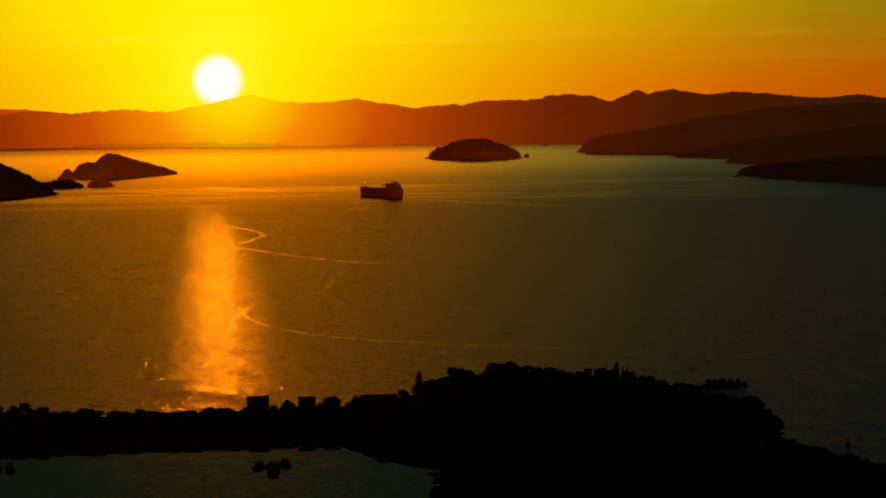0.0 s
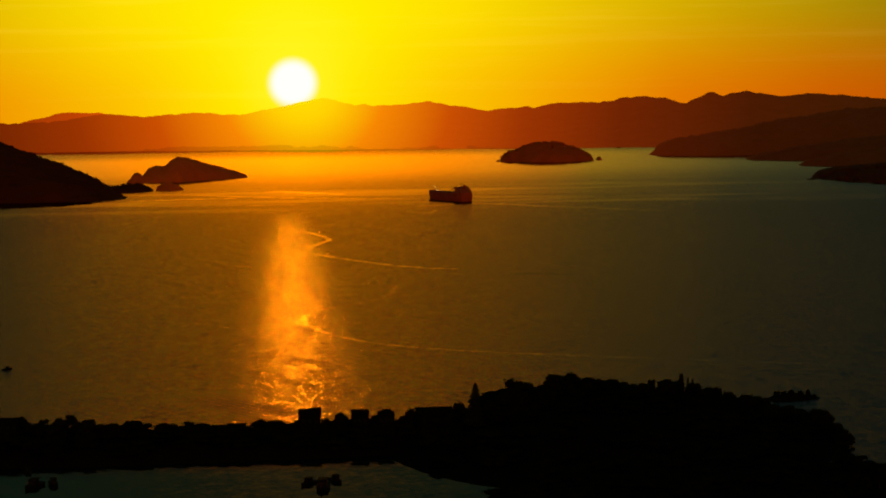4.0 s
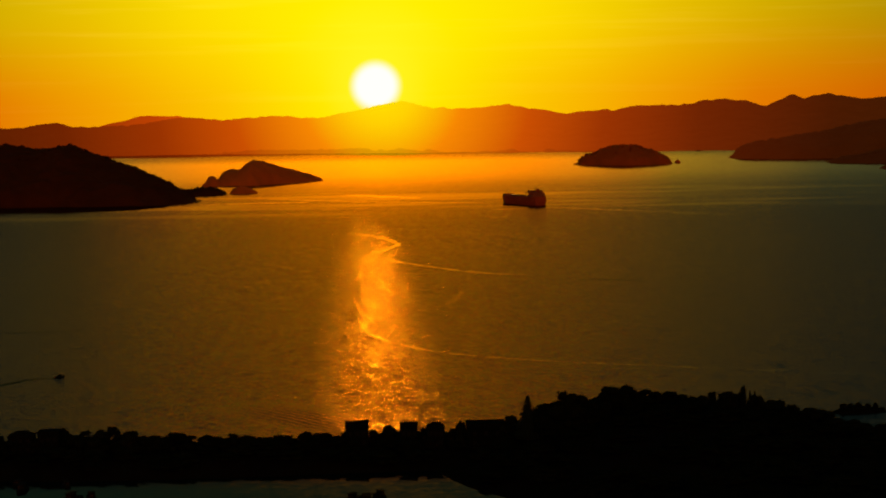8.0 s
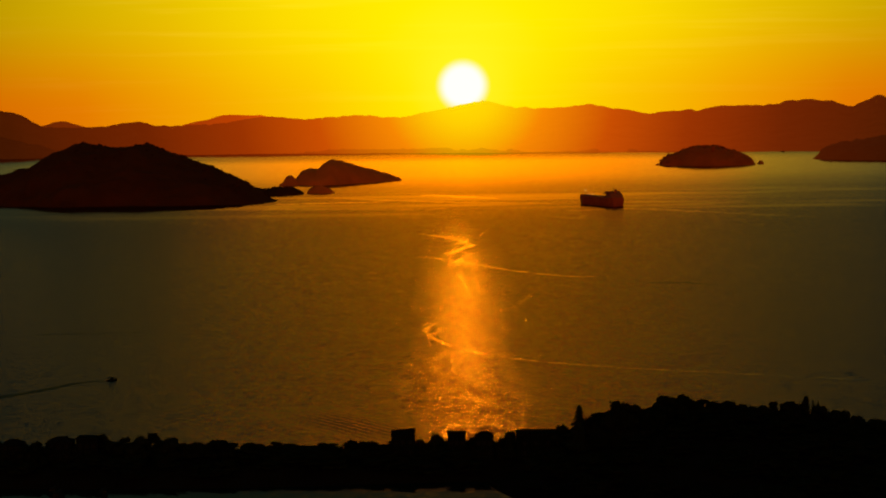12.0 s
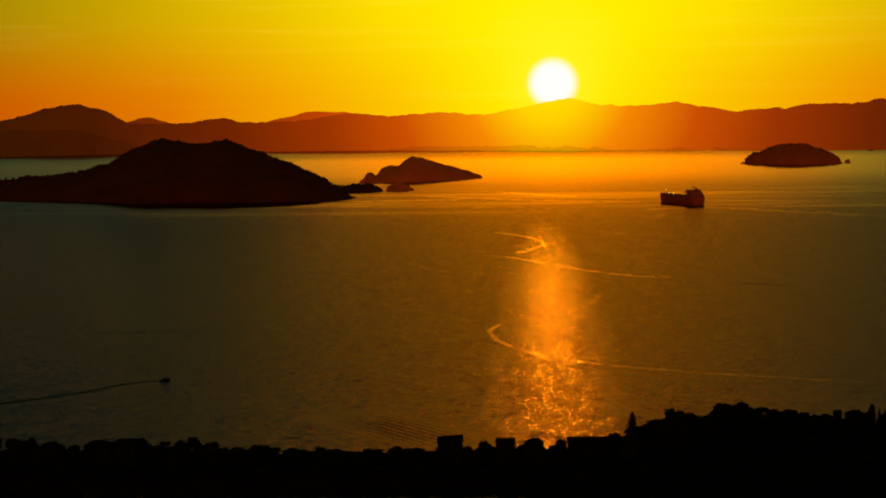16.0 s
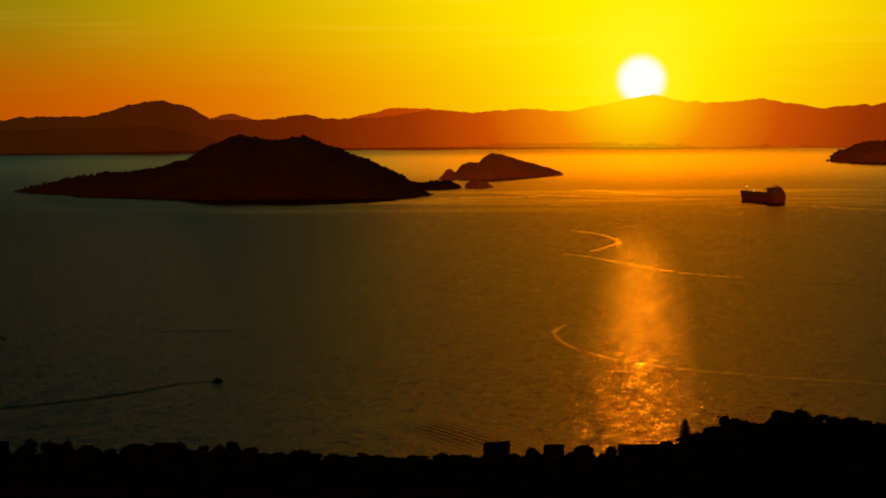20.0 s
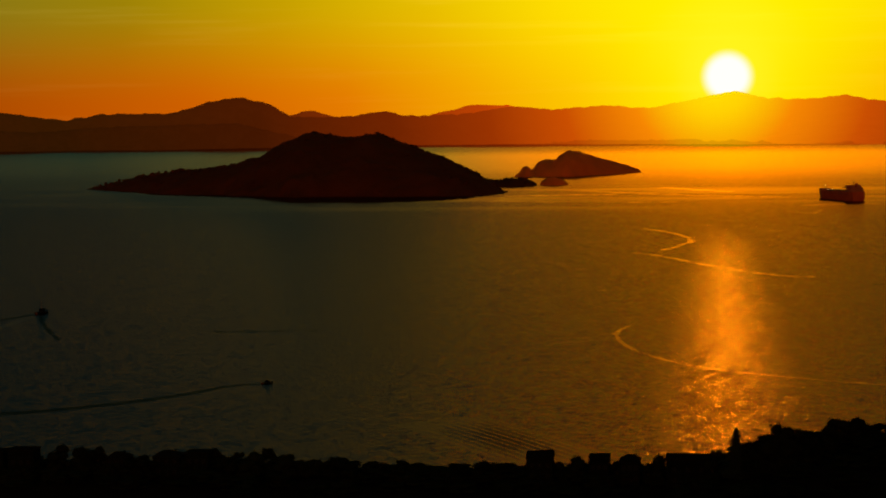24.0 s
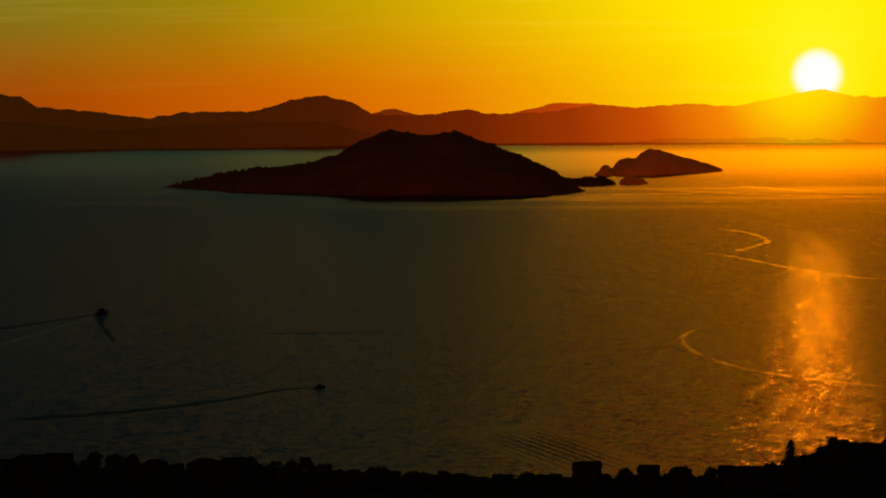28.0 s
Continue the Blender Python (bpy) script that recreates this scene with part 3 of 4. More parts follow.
def make_tree(seed, kind):
    """A tree one metre high and one metre wide, stretched to size when it is placed."""
    rng = random.Random(seed)
    tree = thing("tree", Matrix(), "", "tree")
    bm = bmesh.new()
    lean = rng.uniform(-0.04, 0.04)
    rod(bm, (0, 0, -0.05), (lean, 0, 0.5), 0.045, 0.025, 7)
    for i in range(5):
        a = rng.uniform(0, 6.3)
        rod(bm, (lean * 0.8, 0, 0.30 + 0.04 * i), (lean + 0.27 * math.cos(a), 0.27 * math.sin(a), rng.uniform(0.5, 0.68)), 0.02, 0.008, 5)
    part("trunk", bm, BARK, tree)
    bm = bmesh.new()
    if kind == "round":
        for i in range(8):
            a = i * 0.9 + rng.uniform(-0.3, 0.3)
            d = rng.uniform(0.14, 0.31)
            leafy(bm, (d * math.cos(a), d * math.sin(a), rng.uniform(0.48, 0.80)), rng.uniform(0.18, 0.25), 0.8, 34, 0.035, rng)
        for i in range(5):
            a = i * 1.3
            leafy(bm, (0.27 * math.cos(a), 0.27 * math.sin(a), 0.26), 0.24, 1.0, 16, 0.035, rng)
        leafy(bm, (0, 0, 0.78), 0.2, 0.95, 40, 0.035, rng)
    elif kind == "flat":
        for i in range(9):
            a = i * 0.7 + rng.uniform(-0.3, 0.3)
            d = rng.uniform(0.1, 0.34)
            leafy(bm, (d * math.cos(a), d * math.sin(a), rng.uniform(0.45, 0.84)), rng.uniform(0.18, 0.25), 0.75, 34, 0.035, rng)
            leafy(bm, (d * 1.05 * math.cos(a), d * 1.05 * math.sin(a), rng.uniform(0.12, 0.4)), rng.uniform(0.14, 0.2), 0.9, 14, 0.035, rng)
    else:
        for i in range(11):
            a = rng.uniform(0, 6.3)
            d = rng.uniform(0.1, 0.36)
            leafy(bm, (d * math.cos(a), d * math.sin(a), rng.uniform(0.42, 0.88)), rng.uniform(0.14, 0.21), 0.8, 32, 0.04, rng)
        for i in range(6):
            leafy(bm, (0.24 * math.cos(i), 0.24 * math.sin(i), 0.18), 0.2, 0.9, 14, 0.04, rng)
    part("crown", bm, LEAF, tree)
    return tree


def make_conifer(seed):
    rng = random.Random(seed)
    tree = thing("conifer", Matrix(), "", "conifer")
    part("trunk", built((rod, (0, 0, -0.05), (0, 0, 0.95), 0.04, 0.01, 7)), BARK, tree)
    bm = bmesh.new()
    for i in range(11):
        z, r = 0.12 + i * 0.08, 0.5 * (1 - i / 12.5) * rng.uniform(0.85, 1.1)
        for j in range(11):
            a = j * 0.571 + rng.uniform(-0.2, 0.2)
            k = r * rng.uniform(0.75, 1.1)
            p = [Vector((0, 0, z + 0.07)), Vector((k * math.cos(a - 0.3), k * math.sin(a - 0.3), z - 0.03)),
                 Vector((k * 1.1 * math.cos(a), k * 1.1 * math.sin(a), z - 0.055)), Vector((k * math.cos(a + 0.3), k * math.sin(a + 0.3), z - 0.03))]
            bm.faces.new([bm.verts.new(q) for q in p])
    rod(bm, (0, 0, 0.1), (0, 0, 1.0), 0.22, 0.0, 9)
    part("crown", bm, NEEDLE, tree)
    return tree


KINDS = [make_tree(i, k) for i, k in enumerate(("round", "round", "flat", "flat", "open", "open"))]
CONIFER = make_conifer(40)
LABELS = {0: "dark leafy round-crowned tree on the peninsula", 1: "dark leafy round-crowned tree on the peninsula", 2: "dark flat-topped shore tree",
          3: "dark flat-topped shore tree", 4: "dark ragged open-crowned tree", 5: "dark ragged open-crowned tree", 6: "tall pointed dark conifer"}
rng = random.Random(5)


def plant(kind, x, y, wide, top, group="trees of the peninsula"):
    """Plants a tree on the ground so that its top stands at that height."""
    src = CONIFER if kind == 6 else KINDS[kind]
    g = peninsula(x, y) - 0.1
    h = max(top - g, 2.0)
    m = Matrix.Translation((x, y, g)) @ Matrix.Rotation(rng.uniform(0, 6.3), 4, "Z")
    t = copy_thing(src, m)
    t.scale = (wide * 1.3, wide * 1.3, h)
    return tagged(t, LABELS[kind], "conifer" if kind == 6 else "tree", group)


# along the low neck of land: x, width, height of the top
for i, (x, w, top) in enumerate([(-117.0, 6.6, 13.1), (-110.8, 5.2, 13.0), (-106.1, 5.3, 13.2), (-93.3, 7.0, 11.6), (-74.5, 3.4, 12.7), (-68.5, 4.8, 11.3), (-64.2, 5.6, 12.5),
                                 (-60.4, 5.0, 13.0), (-55.9, 5.8, 12.2), (-50.1, 3.6, 10.0), (-45.6, 5.0, 9.5), (-40.2, 7.0, 10.4), (-32.5, 6.9, 10.0), (-26.3, 2.0, 9.5), (-21.4, 4.6, 8.1)]):
    plant((3, 0, 1, 2, 4, 5, 0, 4, 1, 0, 2, 3, 2, 4, 2)[i], x, 664 + rng.uniform(-3, 3), w, top, "trees of the low neck")
for i, (x, w, top) in enumerate([(-17.1, 5.2, 8.4), (-10.8, 6.9, 9.4), (-4.5, 5.2, 10.3), (1.0, 6.4, 9.8), (15.1, 2.7, 10.4), (19.0, 4.9, 11.5), (29.8, 2.2, 10.5),
                                 (37.7, 2.6, 10.8), (40.5, 3.4, 12.9), (54.0, 6.0, 14.1)]):
    plant((3, 2, 0, 3, 0, 1, 5, 1, 0, 5)[i], x, 664 + rng.uniform(-2, 2), w, top, "trees of the low neck")
# the skyline of the hill: x, width, height of the top, y
CREST = [(62.8, 5.2, 16.9, 660), (68.6, 7.0, 22.2, 653), (73.6, 5.6, 20.7, 653), (77.0, 5.0, 18.6, 658), (80.2, 6.4, 17.9, 662), (86.4, 7.2, 20.6, 672),
           (90.5, 6.2, 20.8, 674), (97.4, 7.4, 18.6, 680), (104.6, 5.2, 16.8, 688), (110.6, 5.6, 14.6, 694), (115.8, 5.4, 13.9, 700), (122.6, 2.9, 13.2, 712)]
SLOPE = [(132.6, 2.0, 13.9, 720), (141.0, 6.9, 9.1, 722), (145.1, 3.0, 8.8, 722), (147.1, 4.4, 7.9, 715), (151.2, 5.6, 8.0, 708), (155.6, 6.2, 7.9, 705),
           (158.6, 7.6, 7.0, 690), (162.6, 5.0, 7.1, 680), (165.5, 5.4, 7.9, 672), (168.2, 5.2, 8.2, 668), (169.2, 4.8, 5.6, 658), (168.9, 4.6, 4.2, 648)]
for row, kinds in ((CREST, (0, 4, 5, 0, 2, 1, 0, 2, 1, 3, 2, 4)), (SLOPE, (1, 2, 0, 5, 1, 2, 2, 0, 1, 0, 4, 1))):
    for (x, w, top, y), k in zip(row, kinds):
        plant(k, x, y, w * 1.2, top, "trees of the wooded hill")
# the canopy between them
line = CREST + SLOPE
for (xa, wa, ta, ya), (xb, wb, tb, yb) in zip(line, line[1:]):
    for f in (0.25, 0.5, 0.75):
        low_top = min(ta, tb) - 0.5 - rng.uniform(0.2, 0.9)
        plant(rng.choice((0, 1, 2, 3)), xa + (xb - xa) * f, ya + (yb - ya) * f - rng.uniform(0, 3), rng.uniform(4.2, 5.4), low_top, "trees of the wooded hill")
plant(6, 59.8, 658, 8.0, 20.6)
plant(2, 62.0, 659, 3.6, 14.2, "trees of the wooded hill")
plant(6, 135.1, 720, 2.6, 12.3)
plant(2, 130.6, 718, 5.0, 11.5, "trees of the wooded hill")
plant(3, 136.5, 718, 5.5, 10.9, "trees of the wooded hill")
plant(6, 136.7, 720, 2.6, 12.0)
# trees at the foot of the hill
for i, (x, w, top) in enumerate([(146.5, 3.6, 9.9), (149.8, 3.4, 8.7), (153.6, 3.8, 8.7), (157.0, 3.0, 7.1), (160.0, 4.4, 7.5), (164.6, 5.4, 6.3), (168.8, 3.4, 7.3), (173.4, 6.4, 6.5), (180, 6, 7), (188, 6, 8)]):
    plant((0, 1, 4, 5, 2, 3, 0, 2, 1, 0)[i], x, 553 + rng.uniform(-2, 2), w, top, "trees at the foot of the hill")
# the undergrowth that covers the rest of the land, too dense to count
def undergrowth(name, label, spots):
    verts, faces, base = [], [], 0
    for kind, x, y, wide, high in spots:
        me = next(c for c in KINDS[kind].children if c.name.startswith("crown")).data
        co = np.empty(len(me.vertices) * 3)
        me.vertices.foreach_get("co", co)
        co = co.reshape(-1, 3)
        a = rng.uniform(0, 6.3)
        c, s = math.cos(a), math.sin(a)
        g = peninsula(x, y) - 0.2
        verts.append(np.c_[x + wide * (c * co[:, 0] - s * co[:, 1]), y + wide * (s * co[:, 0] + c * co[:, 1]), g + high * co[:, 2]])
        faces += [tuple(base + v for v in p.vertices) for p in me.polygons]
        base += len(co)
    ob = mesh_object(name, np.concatenate(verts).tolist(), faces, LEAF)
    return tagged(ob, label, "undergrowth", kind="stuff")


spots = []
while len(spots) < 230:
    x, y = rng.uniform(48, 172), rng.uniform(545, 715)
    if peninsula(x, y) > 1.0 and (x > 66 or y < 640):
        spots.append((rng.randrange(6), x, y, rng.uniform(9.0, 13.0), rng.uniform(2.6, 4.4)))
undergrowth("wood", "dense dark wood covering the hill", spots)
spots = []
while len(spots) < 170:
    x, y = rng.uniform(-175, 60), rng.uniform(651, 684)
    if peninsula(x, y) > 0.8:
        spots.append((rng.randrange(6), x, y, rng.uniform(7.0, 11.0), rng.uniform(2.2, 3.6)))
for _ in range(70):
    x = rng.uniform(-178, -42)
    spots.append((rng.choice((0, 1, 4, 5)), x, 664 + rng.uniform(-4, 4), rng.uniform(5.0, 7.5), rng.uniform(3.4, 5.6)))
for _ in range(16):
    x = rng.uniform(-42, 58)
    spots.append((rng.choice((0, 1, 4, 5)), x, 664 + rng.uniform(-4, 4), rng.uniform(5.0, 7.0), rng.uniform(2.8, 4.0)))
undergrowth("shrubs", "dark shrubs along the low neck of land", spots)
for src in KINDS + [CONIFER]:
    for o in (*src.children_recursive, src):
        bpy.data.objects.remove(o)


# ---------------------------------------------------------------- houses
def house(x, y, w, top, style, label):
    """A shore house: walls, roof, door and windows on the cove side, all facing along y."""
    g = peninsula(x, y) - 0.2
    h = top - g
    d = max(6.0, w * 0.8)
    e = thing("house", Matrix.Translation((x, y, g)), label, "house", "houses of the low neck")
    body = h - (1.3 if style != "flat" else 0.35)
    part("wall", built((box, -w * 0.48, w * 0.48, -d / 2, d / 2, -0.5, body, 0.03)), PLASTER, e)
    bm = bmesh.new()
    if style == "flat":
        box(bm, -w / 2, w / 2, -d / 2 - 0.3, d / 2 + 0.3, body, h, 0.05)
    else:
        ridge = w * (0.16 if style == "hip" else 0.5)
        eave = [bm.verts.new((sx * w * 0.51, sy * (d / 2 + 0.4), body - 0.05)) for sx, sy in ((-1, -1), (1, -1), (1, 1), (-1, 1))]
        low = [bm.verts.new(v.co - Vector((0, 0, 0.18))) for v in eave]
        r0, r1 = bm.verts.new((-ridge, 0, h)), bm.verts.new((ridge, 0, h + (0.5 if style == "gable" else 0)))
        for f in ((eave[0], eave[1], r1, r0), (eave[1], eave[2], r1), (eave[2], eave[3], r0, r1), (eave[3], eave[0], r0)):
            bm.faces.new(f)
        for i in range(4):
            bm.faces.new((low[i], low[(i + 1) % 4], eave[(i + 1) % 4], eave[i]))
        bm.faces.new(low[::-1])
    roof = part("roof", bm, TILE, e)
    if style == "flat":
        part("parapet", built((box, -w * 0.5, w * 0.5, -d / 2 - 0.3, -d / 2 - 0.1, h - 0.02, h + 0.25)), PLASTER, roof)
    else:
        part("chimney", built((box, w * 0.2, w * 0.2 + 0.45, 0.4, 0.9, h - 0.9, h + 0.1, 0.03)), PLASTER, roof)
    for side in (-1, 1):
        for level in range(2 if body > 4.6 else 1):
            for k in (-1, 0, 1):
                if k == 0 and level == 0 and side == -1:
                    continue
                wx, wz, f = k * w * 0.29, 1.0 + 2.7 * level, side * d / 2
                win = part("window", built((box, wx - 0.55, wx + 0.55, f - 0.06, f + 0.06, wz, wz + 1.25)), FRAME, e)
                for s in (-1, 1):
                    part("pane", built((box, wx + s * 0.26 - 0.2, wx + s * 0.26 + 0.2, f - 0.075, f + 0.075, wz + 0.1, wz + 1.15)), GLASS, win)
    door = part("door", built((box, -0.5, 0.5, -d / 2 - 0.07, -d / 2 + 0.05, 0.1, 2.15, 0.02)), FRAME, e)
    part("handle", built((box, 0.32, 0.4, -d / 2 - 0.12, -d / 2 - 0.06, 1.0, 1.12)), STEEL, door)
    part("step", built((box, -0.8, 0.8, -d / 2 - 0.7, -d / 2 - 0.08, -0.3, 0.12, 0.03)), PLASTER, e)
    return e


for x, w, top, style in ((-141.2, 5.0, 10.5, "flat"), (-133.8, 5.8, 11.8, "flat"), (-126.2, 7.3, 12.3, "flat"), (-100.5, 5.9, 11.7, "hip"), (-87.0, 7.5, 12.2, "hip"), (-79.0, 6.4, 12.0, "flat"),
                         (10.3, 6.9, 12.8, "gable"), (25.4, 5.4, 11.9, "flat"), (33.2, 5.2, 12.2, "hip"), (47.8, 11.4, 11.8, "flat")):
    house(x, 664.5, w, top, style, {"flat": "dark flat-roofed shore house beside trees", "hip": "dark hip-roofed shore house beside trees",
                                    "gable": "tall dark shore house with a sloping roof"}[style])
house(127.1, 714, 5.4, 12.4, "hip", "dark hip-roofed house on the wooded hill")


# ---------------------------------------------------------------- the ship at anchor
def hull_mesh(bm, length, beam, depth, sheer, fine=0.28, n=14, draft=1.0):
    """A ship's hull, bow towards +y."""
    rings = []
    for i in range(n + 1):
        s = i / n
        y = -length / 2 + length * s
        f = 1.0 - max(0.0, (s - (1 - fine)) / fine) ** 2.2 * 0.97
        f *= 0.82 + 0.18 * min(1.0, s / 0.12)
        b = beam / 2 * f
        up = depth + sheer * max(0.0, (s - 0.7) / 0.3) ** 1.6 + sheer * 0.25 * max(0.0, (0.15 - s) / 0.15)
        rake = max(0.0, (s - 0.85) / 0.15) * length * 0.03
        cut = max(0.0, (0.08 - s) / 0.08) * draft * 0.9
        rings.append([bm.verts.new(p) for p in ((-b, y + rake, up), (-b * 0.97, y + rake * 0.5, up * 0.4), (-b * 0.8, y, -draft + cut), (b * 0.8, y, -draft + cut),
                                                (b * 0.97, y + rake * 0.5, up * 0.4), (b, y + rake, up))])
    for a, c in zip(rings, rings[1:]):
        for k in range(5):
            bm.faces.new((a[k], a[k + 1], c[k + 1], c[k]))
        bm.faces.new((a[5], a[0], c[0], c[5]))
    bm.faces.new(rings[0][::-1])
    bm.faces.new(rings[-1])


def ship():
    bow, stern = Vector((148.5, 2278)), Vector((181.5, 2204))
    mid, d = (bow + stern) / 2, bow - stern
    e = thing("cargo_ship", Matrix.Translation((mid.x, mid.y, 0)) @ Matrix.Rotation(math.atan2(-d.x, d.y), 4, "Z"), "cargo ship lying at anchor in the bay, painted haze red", "ship")
    hull = part("hull", built((hull_mesh, 80, 16, 8.4, 1.2)), HULL_HAZE, e)
    part("rubbing_strake", built((box, -8.05, 8.05, -34, 18, 6.4, 6.8, 0.05)), STEEL, hull)
    part("forecastle", built((box, -5.0, 5.0, 27, 33.5, 8.0, 10.0, 0.3, 0.85)), HULL_HAZE, e)
    for y0 in (-17, -4, 9):
        hatch = part("hatch", built((box, -5.6, 5.6, y0, y0 + 11, 8.2, 9.0, 0.15)), DECK, e)
        part("hatch_cover", built((box, -5.8, 5.8, y0 - 0.2, y0 + 11.2, 9.0, 9.3, 0.1)), STEEL, hatch)
    house_ = part("superstructure", built((box, -7.0, 7.0, -37, -24, 8.1, 10.8, 0.2), (box, -6.2, 6.2, -36.4, -25.5, 10.8, 13.0, 0.2)), UPPER_HAZE, e)
    bridge = part("bridge", built((box, -7.4, 7.4, -31, -26, 13.0, 15.0, 0.2)), UPPER_HAZE, e)
    part("bridge_window", built((box, -7.0, 7.0, -25.99, -25.9, 13.7, 14.5)), GLASS, bridge)
    for k in range(5):
        part("porthole", built((box, -5.6 + k * 2.5, -4.8 + k * 2.5, -25.49, -25.4, 11.4, 12.3)), GLASS, house_)
    funnel = part("funnel", built((rod, (0, -34.4, 12.9), (0, -34.9, 16.6), 1.7, 1.4, 12)), HULL_HAZE, e)
    part("funnel_cap", built((rod, (0, -34.9, 16.5), (0, -34.9, 16.9), 1.5, 1.5, 12)), STEEL, funnel)
    part("radar_mast", built((rod, (0, -29, 14.9), (0, -29, 18.6), 0.3, 0.18), (rod, (-1.6, -29, 17.2), (1.6, -29, 17.2), 0.12), (box, -1.1, 1.1, -29.3, -28.8, 18.0, 18.3)), STEEL, e)
    crane = part("crane", built((rod, (0, -20, 8.1), (0, -20, 11.4), 1.0, 0.8), (box, -1.3, 1.3, -21.3, -18.7, 11.0, 12.8, 0.2)), STEEL, e)
    part("jib", built((rod, (0, -19, 12.2), (0, -5, 11.6), 0.5, 0.35), (rod, (0, -20, 12.8), (0, -6, 12.0), 0.1)), STEEL, crane)
    part("foremast", built((rod, (0, 30, 9.8), (0, 30, 13.4), 0.3, 0.18), (rod, (-1.0, 30, 12.4), (1.0, 30, 12.4), 0.1)), STEEL, e)
    for x, y, z, r in ((0, 30, 13.7, 0.3), (2.5, 20, 9.9, 0.2), (-2.5, 19, 9.9, 0.2)):
        bm = bmesh.new()
        bmesh.ops.create_icosphere(bm, subdivisions=2, radius=r, matrix=Matrix.Translation((x, y, z)))
        rod(bm, (x, y, z - 0.6), (x, y, z - 0.1), 0.1)
        part("deck_light", bm, LAMP, e, "small glowing deck light")
    for s in (-1, 1):
        part("railing", built(*[(rod, (s * 7.6, y, 8.3), (s * 7.6, y, 9.5), 0.06, 0.06, 5) for y in range(-22, 20, 4)], (rod, (s * 7.6, -22, 9.5), (s * 7.6, 18, 9.5), 0.06, 0.06, 5)), STEEL, e)
        part("lifeboat", built((box, s * 7.0 - 0.8, s * 7.0 + 0.8, -35, -31.0, 10.9, 12.3, 0.5)), HULL_HAZE, e, "orange lifeboat")
        part("anchor", built((box, s * 3.0 - 0.3, s * 3.0 + 0.3, 37.0, 37.6, 4.6, 6.2, 0.1)), STEEL, e)


ship()


# ---------------------------------------------------------------- boats and buoy
def motor_boat(x, y, heading, length, label, mast=False):
    e = thing("motor_boat" if not mast else "fishing_boat", Matrix.Translation((x, y, 0)) @ Matrix.Rotation(radians(heading), 4, "Z"), label, "boat", "boats on the water")
    b = length * 0.32
    part("hull", built((hull_mesh, length, b, length * 0.11, length * 0.06, 0.45, 10, 0.3)), BOAT, e)
    part("deck", built((box, -b * 0.36, b * 0.36, -length * 0.4, length * 0.22, length * 0.07, length * 0.112, 0.03)), CABIN, e)
    cabin = part("cabin", built((box, -b * 0.33, b * 0.33, -length * 0.18, length * 0.14, length * 0.11, length * 0.27, 0.08, 0.85)), CABIN, e)
    part("roof", built((box, -b * 0.38, b * 0.38, -length * 0.24, length * 0.18, length * 0.27, length * 0.285, 0.02)), BOAT, e)
    for s in (-1, 1):
        part("window", built((box, s * b * 0.315 - 0.03, s * b * 0.315 + 0.03, -length * 0.13, length * 0.08, length * 0.18, length * 0.245)), GLASS, cabin)
    part("windscreen", built((box, -b * 0.26, b * 0.26, length * 0.132, length * 0.14, length * 0.18, length * 0.25)), GLASS, cabin)
    part("engine", built((box, -0.3, 0.3, -length * 0.53, -length * 0.47, -0.2, length * 0.12, 0.06)), STEEL, e)
    part("railing", built((rod, (-b * 0.3, length * 0.2, length * 0.2), (0, length * 0.46, length * 0.25), 0.04, 0.04, 5),
                          (rod, (b * 0.3, length * 0.2, length * 0.2), (0, length * 0.46, length * 0.25), 0.04, 0.04, 5),
                          (rod, (0, length * 0.45, length * 0.12), (0, length * 0.46, length * 0.25), 0.04, 0.04, 5)), STEEL, e)
    if mast:
        part("mast", built((rod, (0, -length * 0.05, length * 0.25), (0, -length * 0.05, length * 0.72), 0.09, 0.05), (rod, (0, -length * 0.05, length * 0.55), (0, -length * 0.42, length * 0.4), 0.05),
                           (rod, (-0.8, -length * 0.05, length * 0.58), (0.8, -length * 0.05, length * 0.58), 0.04)), STEEL, e)
    return e


motor_boat(-108.5, 885, -45, 4.6, "small dark motor boat heading out with a wake")
motor_boat(-275, 1137, -20, 9.0, "dark fishing boat with a mast and a wake", True)
for x, y, a, s in ((13.2, 599, 175, 11.0), (9.3, 607, 150, 7.5), (16.9, 610, 200, 7.5), (-66.0, 614, 160, 9.5), (-60.8, 616, 190, 8.0), (-82, 632, 175, 8.0), (-70.5, 638, 200, 6.0), (-84.5, 641, 165, 6.5)):
    motor_boat(x, y, a, s, "dark cabin boat moored in the calm cove")

e = thing("buoy", Matrix.Translation((183.5, 618, 0)) @ Matrix.Scale(0.75, 4), "dark channel buoy standing in the water", "buoy")
part("float", built((rod, (0, 0, -0.5), (0, 0, 0.7), 1.0, 0.8, 14)), BUOY, e)
part("tower", built((rod, (0, 0, 0.65), (0, 0, 2.9), 0.5, 0.25, 8)), BUOY, e)
part("topmark", built((rod, (0, 0, 2.85), (0, 0, 3.6), 0.32, 0.05, 10)), BUOY, e)


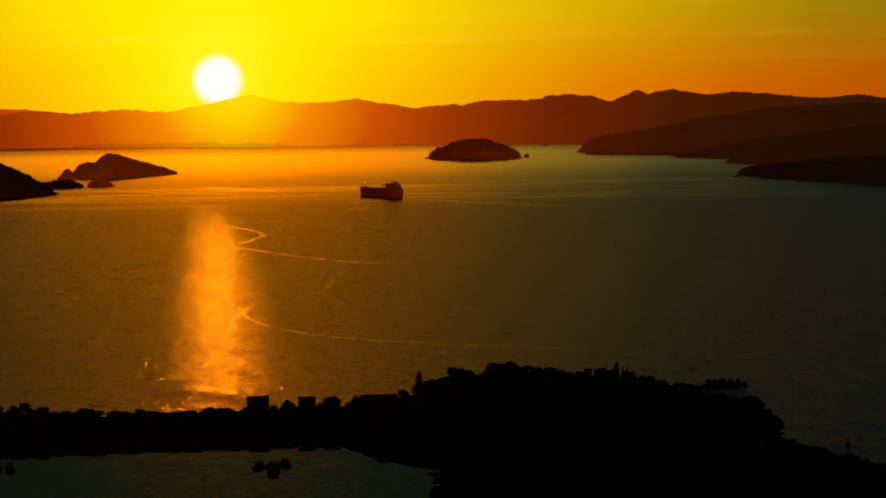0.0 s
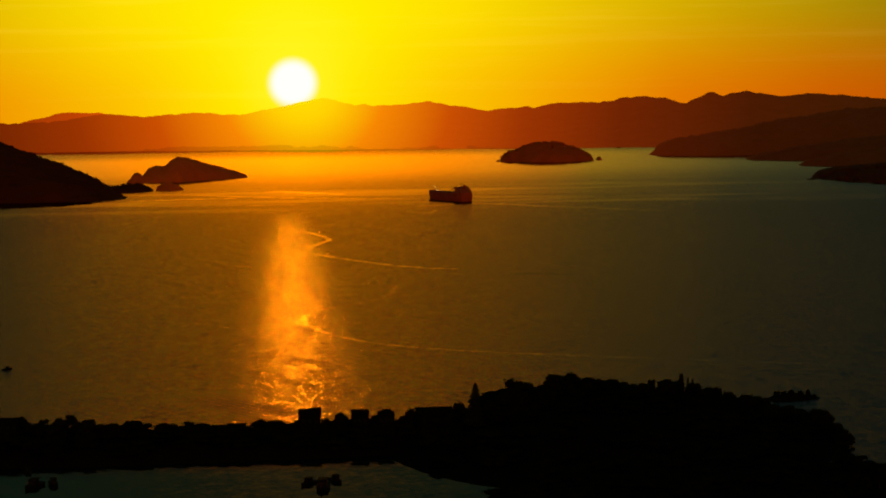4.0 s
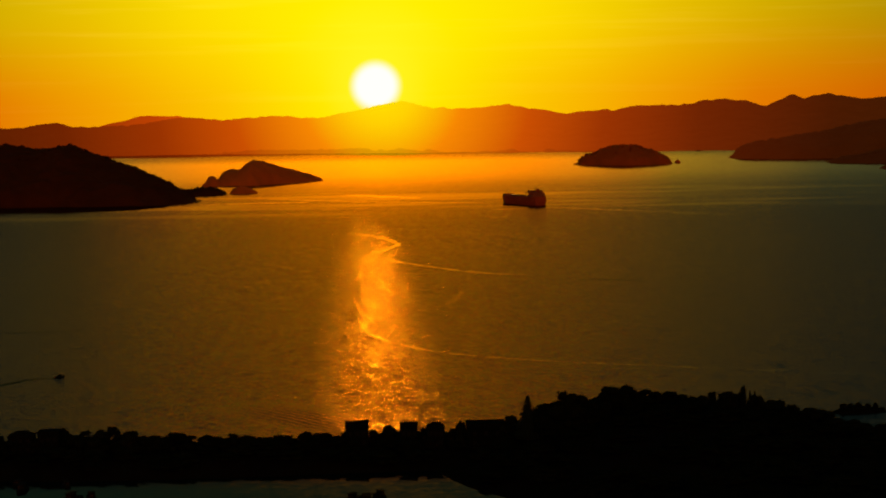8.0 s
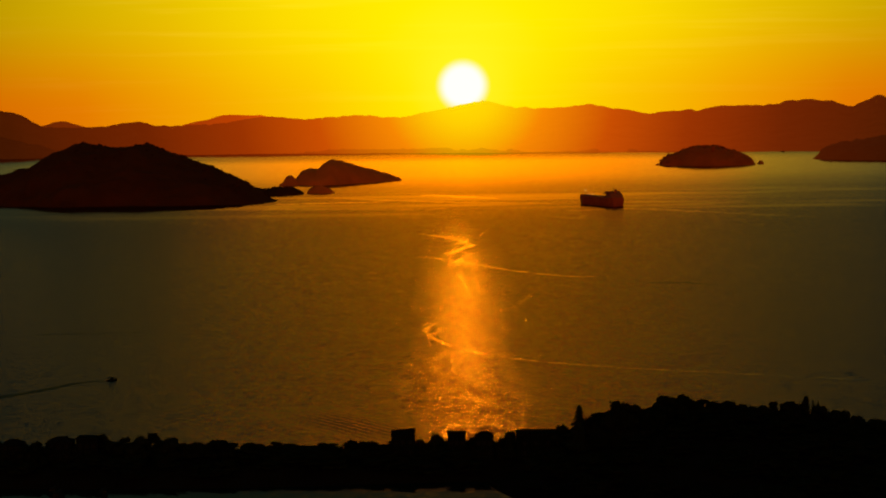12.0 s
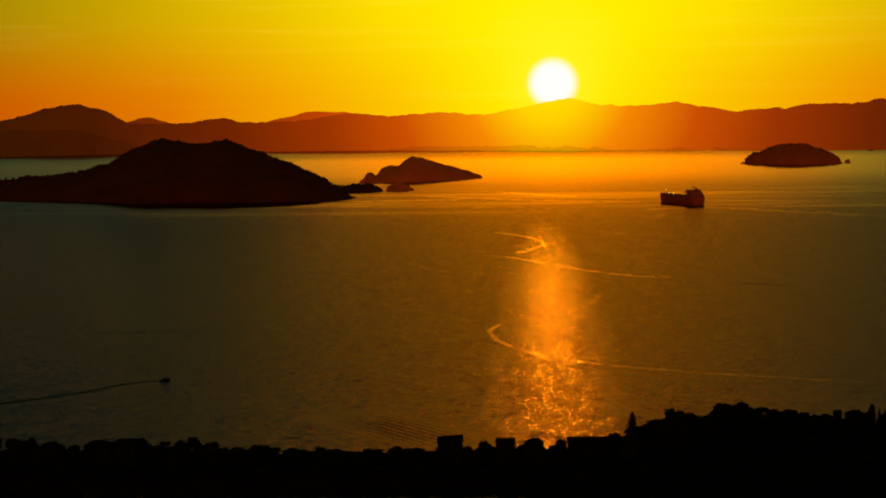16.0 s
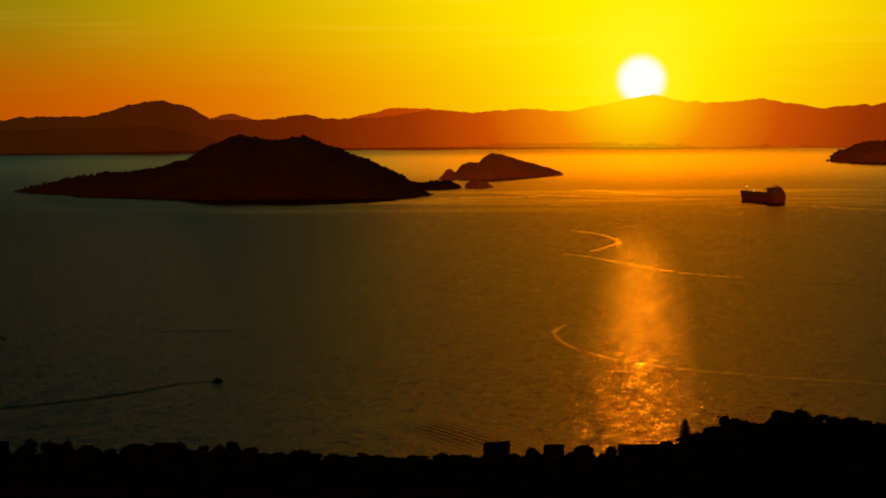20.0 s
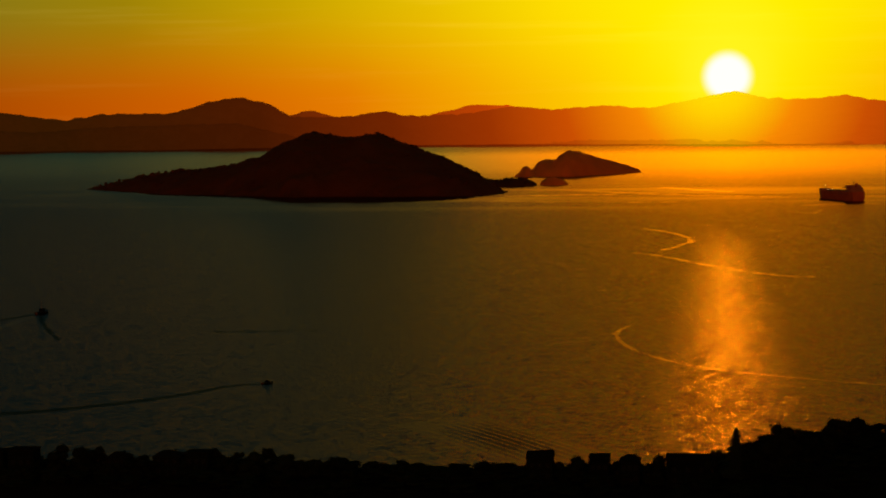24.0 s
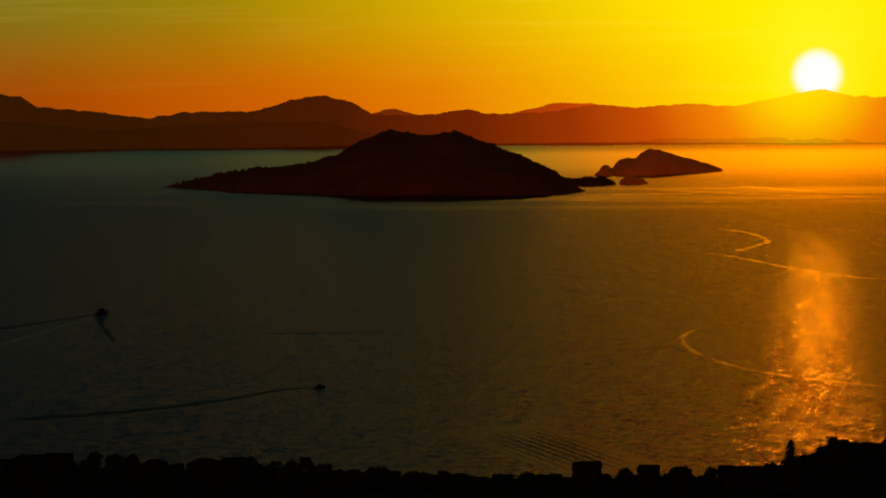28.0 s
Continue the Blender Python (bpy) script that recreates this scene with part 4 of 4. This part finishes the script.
# ---------------------------------------------------------------- lines of calm water, wakes
def ribbon(name, points, wide, mat, label, lift=0.03, grow=0.0, seed=0.0, broken=True):
    """A strip of altered water along a smooth line."""
    pts = [Vector(p) for p in points]
    line = []
    for i in range(len(pts) - 1):
        p0, p1, p2, p3 = pts[max(i - 1, 0)], pts[i], pts[i + 1], pts[min(i + 2, len(pts) - 1)]
        for k in range(14):
            t = k / 14
            line.append(0.5 * (2 * p1 + (p2 - p0) * t + (2 * p0 - 5 * p1 + 4 * p2 - p3) * t * t + (3 * p1 - p0 - 3 * p2 + p3) * t ** 3))
    line.append(pts[-1])
    verts, faces = [], []
    for i, p in enumerate(line):
        d = (line[min(i + 1, len(line) - 1)] - line[max(i - 1, 0)]).normalized()
        s = i / (len(line) - 1)
        w = (wide * (1 + grow * s)) * (max(0.12, 0.60 + 1.4 * noise.noise(Vector((i * 0.37, seed, 0)))) if broken else 0.8 + 0.3 * noise.noise(Vector((i * 0.9, seed, 0)))) * min(1.0, 12 * s + 0.15, 12 * (1 - s) + 0.05)
        q = Vector((-d.y, d.x)) * w / 2
        j = Vector((-d.y, d.x)) * noise.noise(Vector((i * 0.4, seed + 9, 0))) * wide * 0.4
        verts += [(p.x + q.x + j.x, p.y + q.y + j.y, lift), (p.x - q.x + j.x, p.y - q.y + j.y, lift)]
    for i in range(len(line) - 1):
        faces.append((2 * i, 2 * i + 1, 2 * i + 3, 2 * i + 2))
    return tagged(mesh_object(name, verts, faces, mat), label, "wake", kind="structure")


PALE = "winding pale line of calm water"
FAINT = "faint pale line of calm water"
DARK = "dark line on the water"
ribbon("water_line_upper", [(-8, 1795), (15, 1744), (32, 1659), (24, 1600), (13, 1549)], 6.5, SLICK, PALE, seed=1)
ribbon("water_line_middle", [(-5, 1538), (16, 1505), (49, 1423), (82, 1362), (109, 1344)], 5.5, SLICK, PALE, seed=2)
ribbon("water_line_curl", [(64, 1240), (60, 1200), (55, 1171), (41, 1133), (27, 1115), (14, 1085)], 4.0, SHEEN, FAINT, seed=20)
ribbon("water_line_bend", [(14, 1085), (10, 1047), (21, 990), (41, 946)], 3.4, SLICK, PALE, seed=3)
ribbon("water_line_lower", [(41, 946), (63, 923), (95, 900), (137, 877), (189, 849), (213, 833), (231, 793), (233, 744)], 4.2, SLICK, "long pale line of calm water", seed=4)
ribbon("water_line_west", [(-241, 2016), (-193, 1961), (-134, 1910)], 5.0, SHEEN, FAINT, seed=5)
ribbon("water_line_far", [(9, 1894), (33, 1850), (76, 1792), (115, 1725)], 4.2, SHEEN, FAINT, seed=6)
ribbon("water_line_outer", [(-60, 2050), (-7, 2045), (40, 2052), (90, 2040)], 6.0, SHEEN, FAINT, seed=7)
ribbon("water_line_hook", [(100, 2036), (113, 2028), (128, 1990), (140, 2055)], 6.0, SHEEN, FAINT, seed=8)
ribbon("water_line_short", [(-81, 1486), (-58, 1469), (-25, 1388)], 3.4, SHEEN, FAINT, seed=13)
ribbon("water_line_inner", [(-46, 1218), (-17, 1183), (10, 1160)], 3.0, SHEEN, FAINT, seed=14)
ribbon("water_line_arc", [(-470, 1503), (-422, 1479), (-368, 1411), (-336, 1378)], 3.6, SHEEN, FAINT, seed=15)
BAND = "long smooth band of bright calm water"
ribbon("water_band_ship", [(125, 2130), (189, 2158), (236, 2101), (288, 2030), (340, 1960)], 26.0, SHEEN, BAND, seed=21)
ribbon("water_band_middle", [(-116, 2487), (-33, 2396), (16, 2349), (74, 2315), (130, 2290)], 34.0, SHEEN, BAND, seed=22)
ribbon("water_band_island", [(-173, 2352), (-115, 2369), (-56, 2373)], 26.0, SLICK, BAND, seed=23)
ribbon("water_band_inner", [(-178, 2250), (-78, 2216), (13, 2210)], 18.0, SHEEN, BAND, seed=24)
ribbon("water_band_outer", [(-20, 2540), (1, 2515), (63, 2420)], 30.0, SLICK, BAND, seed=25)
ribbon("water_ruffle_east", [(134, 1299), (155, 1294), (172, 1278)], 6.0, WAKE, DARK, seed=16)
ribbon("water_ruffle_west", [(-172, 1056), (-149, 1060), (-122, 1063)], 4.0, WAKE, DARK, seed=17)
ribbon("water_wake_motor", [(-108, 884), (-120, 879), (-134, 852), (-148, 834), (-171, 813), (-191, 802)], 2.8, WAKE, "dark wake behind the motor boat", grow=2.4, seed=9, broken=False)
ribbon("water_wake_fishing", [(-276, 1134), (-288, 1102), (-300, 1069), (-314, 1034)], 4.5, WAKE, "dark wake behind the fishing boat", grow=1.0, seed=10, broken=False)
ribbon("water_wake_side", [(-274, 1126), (-274, 1063), (-274.5, 1004), (-275, 960)], 2.4, SLICK, "pale bow wave of the fishing boat", grow=2.5, seed=11, broken=False, lift=0.05)
# dark streak running from the fishing boat towards the near shore
ribbon("water_wake_bow", [(-270, 1122), (-266, 1108), (-249, 1065), (-230, 1022)], 3.0, WAKE, DARK, seed=19, lift=0.05)


def swell_patch():
    """Parallel waves of a boat that has passed, in front of the shore."""
    a, b = Vector((-34, 800)), Vector((14, 722))
    d = (b - a).normalized()
    s = Vector((d.y, -d.x))
    verts, faces, nu, nv = [], [], 120, 110
    for i in range(nu):
        for j in range(nv):
            u, v = i / (nu - 1), j / (nv - 1)
            p = a + d * (b - a).length * u + s * (v - 0.5) * 34
            fade = math.sin(math.pi * u) * math.sin(math.pi * v)
            crest = (v - 0.5) * 34 / 3.2 * 2 * math.pi + 1.6 * math.sin(u * 3.0)
            verts.append((p.x, p.y, 0.01 + fade * (0.10 + 0.09 * math.sin(crest))))
    for i in range(nu - 1):
        for j in range(nv - 1):
            k = i * nv + j
            faces.append((k, k + 1, k + nv + 1, k + nv))
    ob = mesh_object("water_swell", verts, faces, SWELL, True)
    tagged(ob, "parallel waves of a passing boat", "waves", kind="structure")


swell_patch()
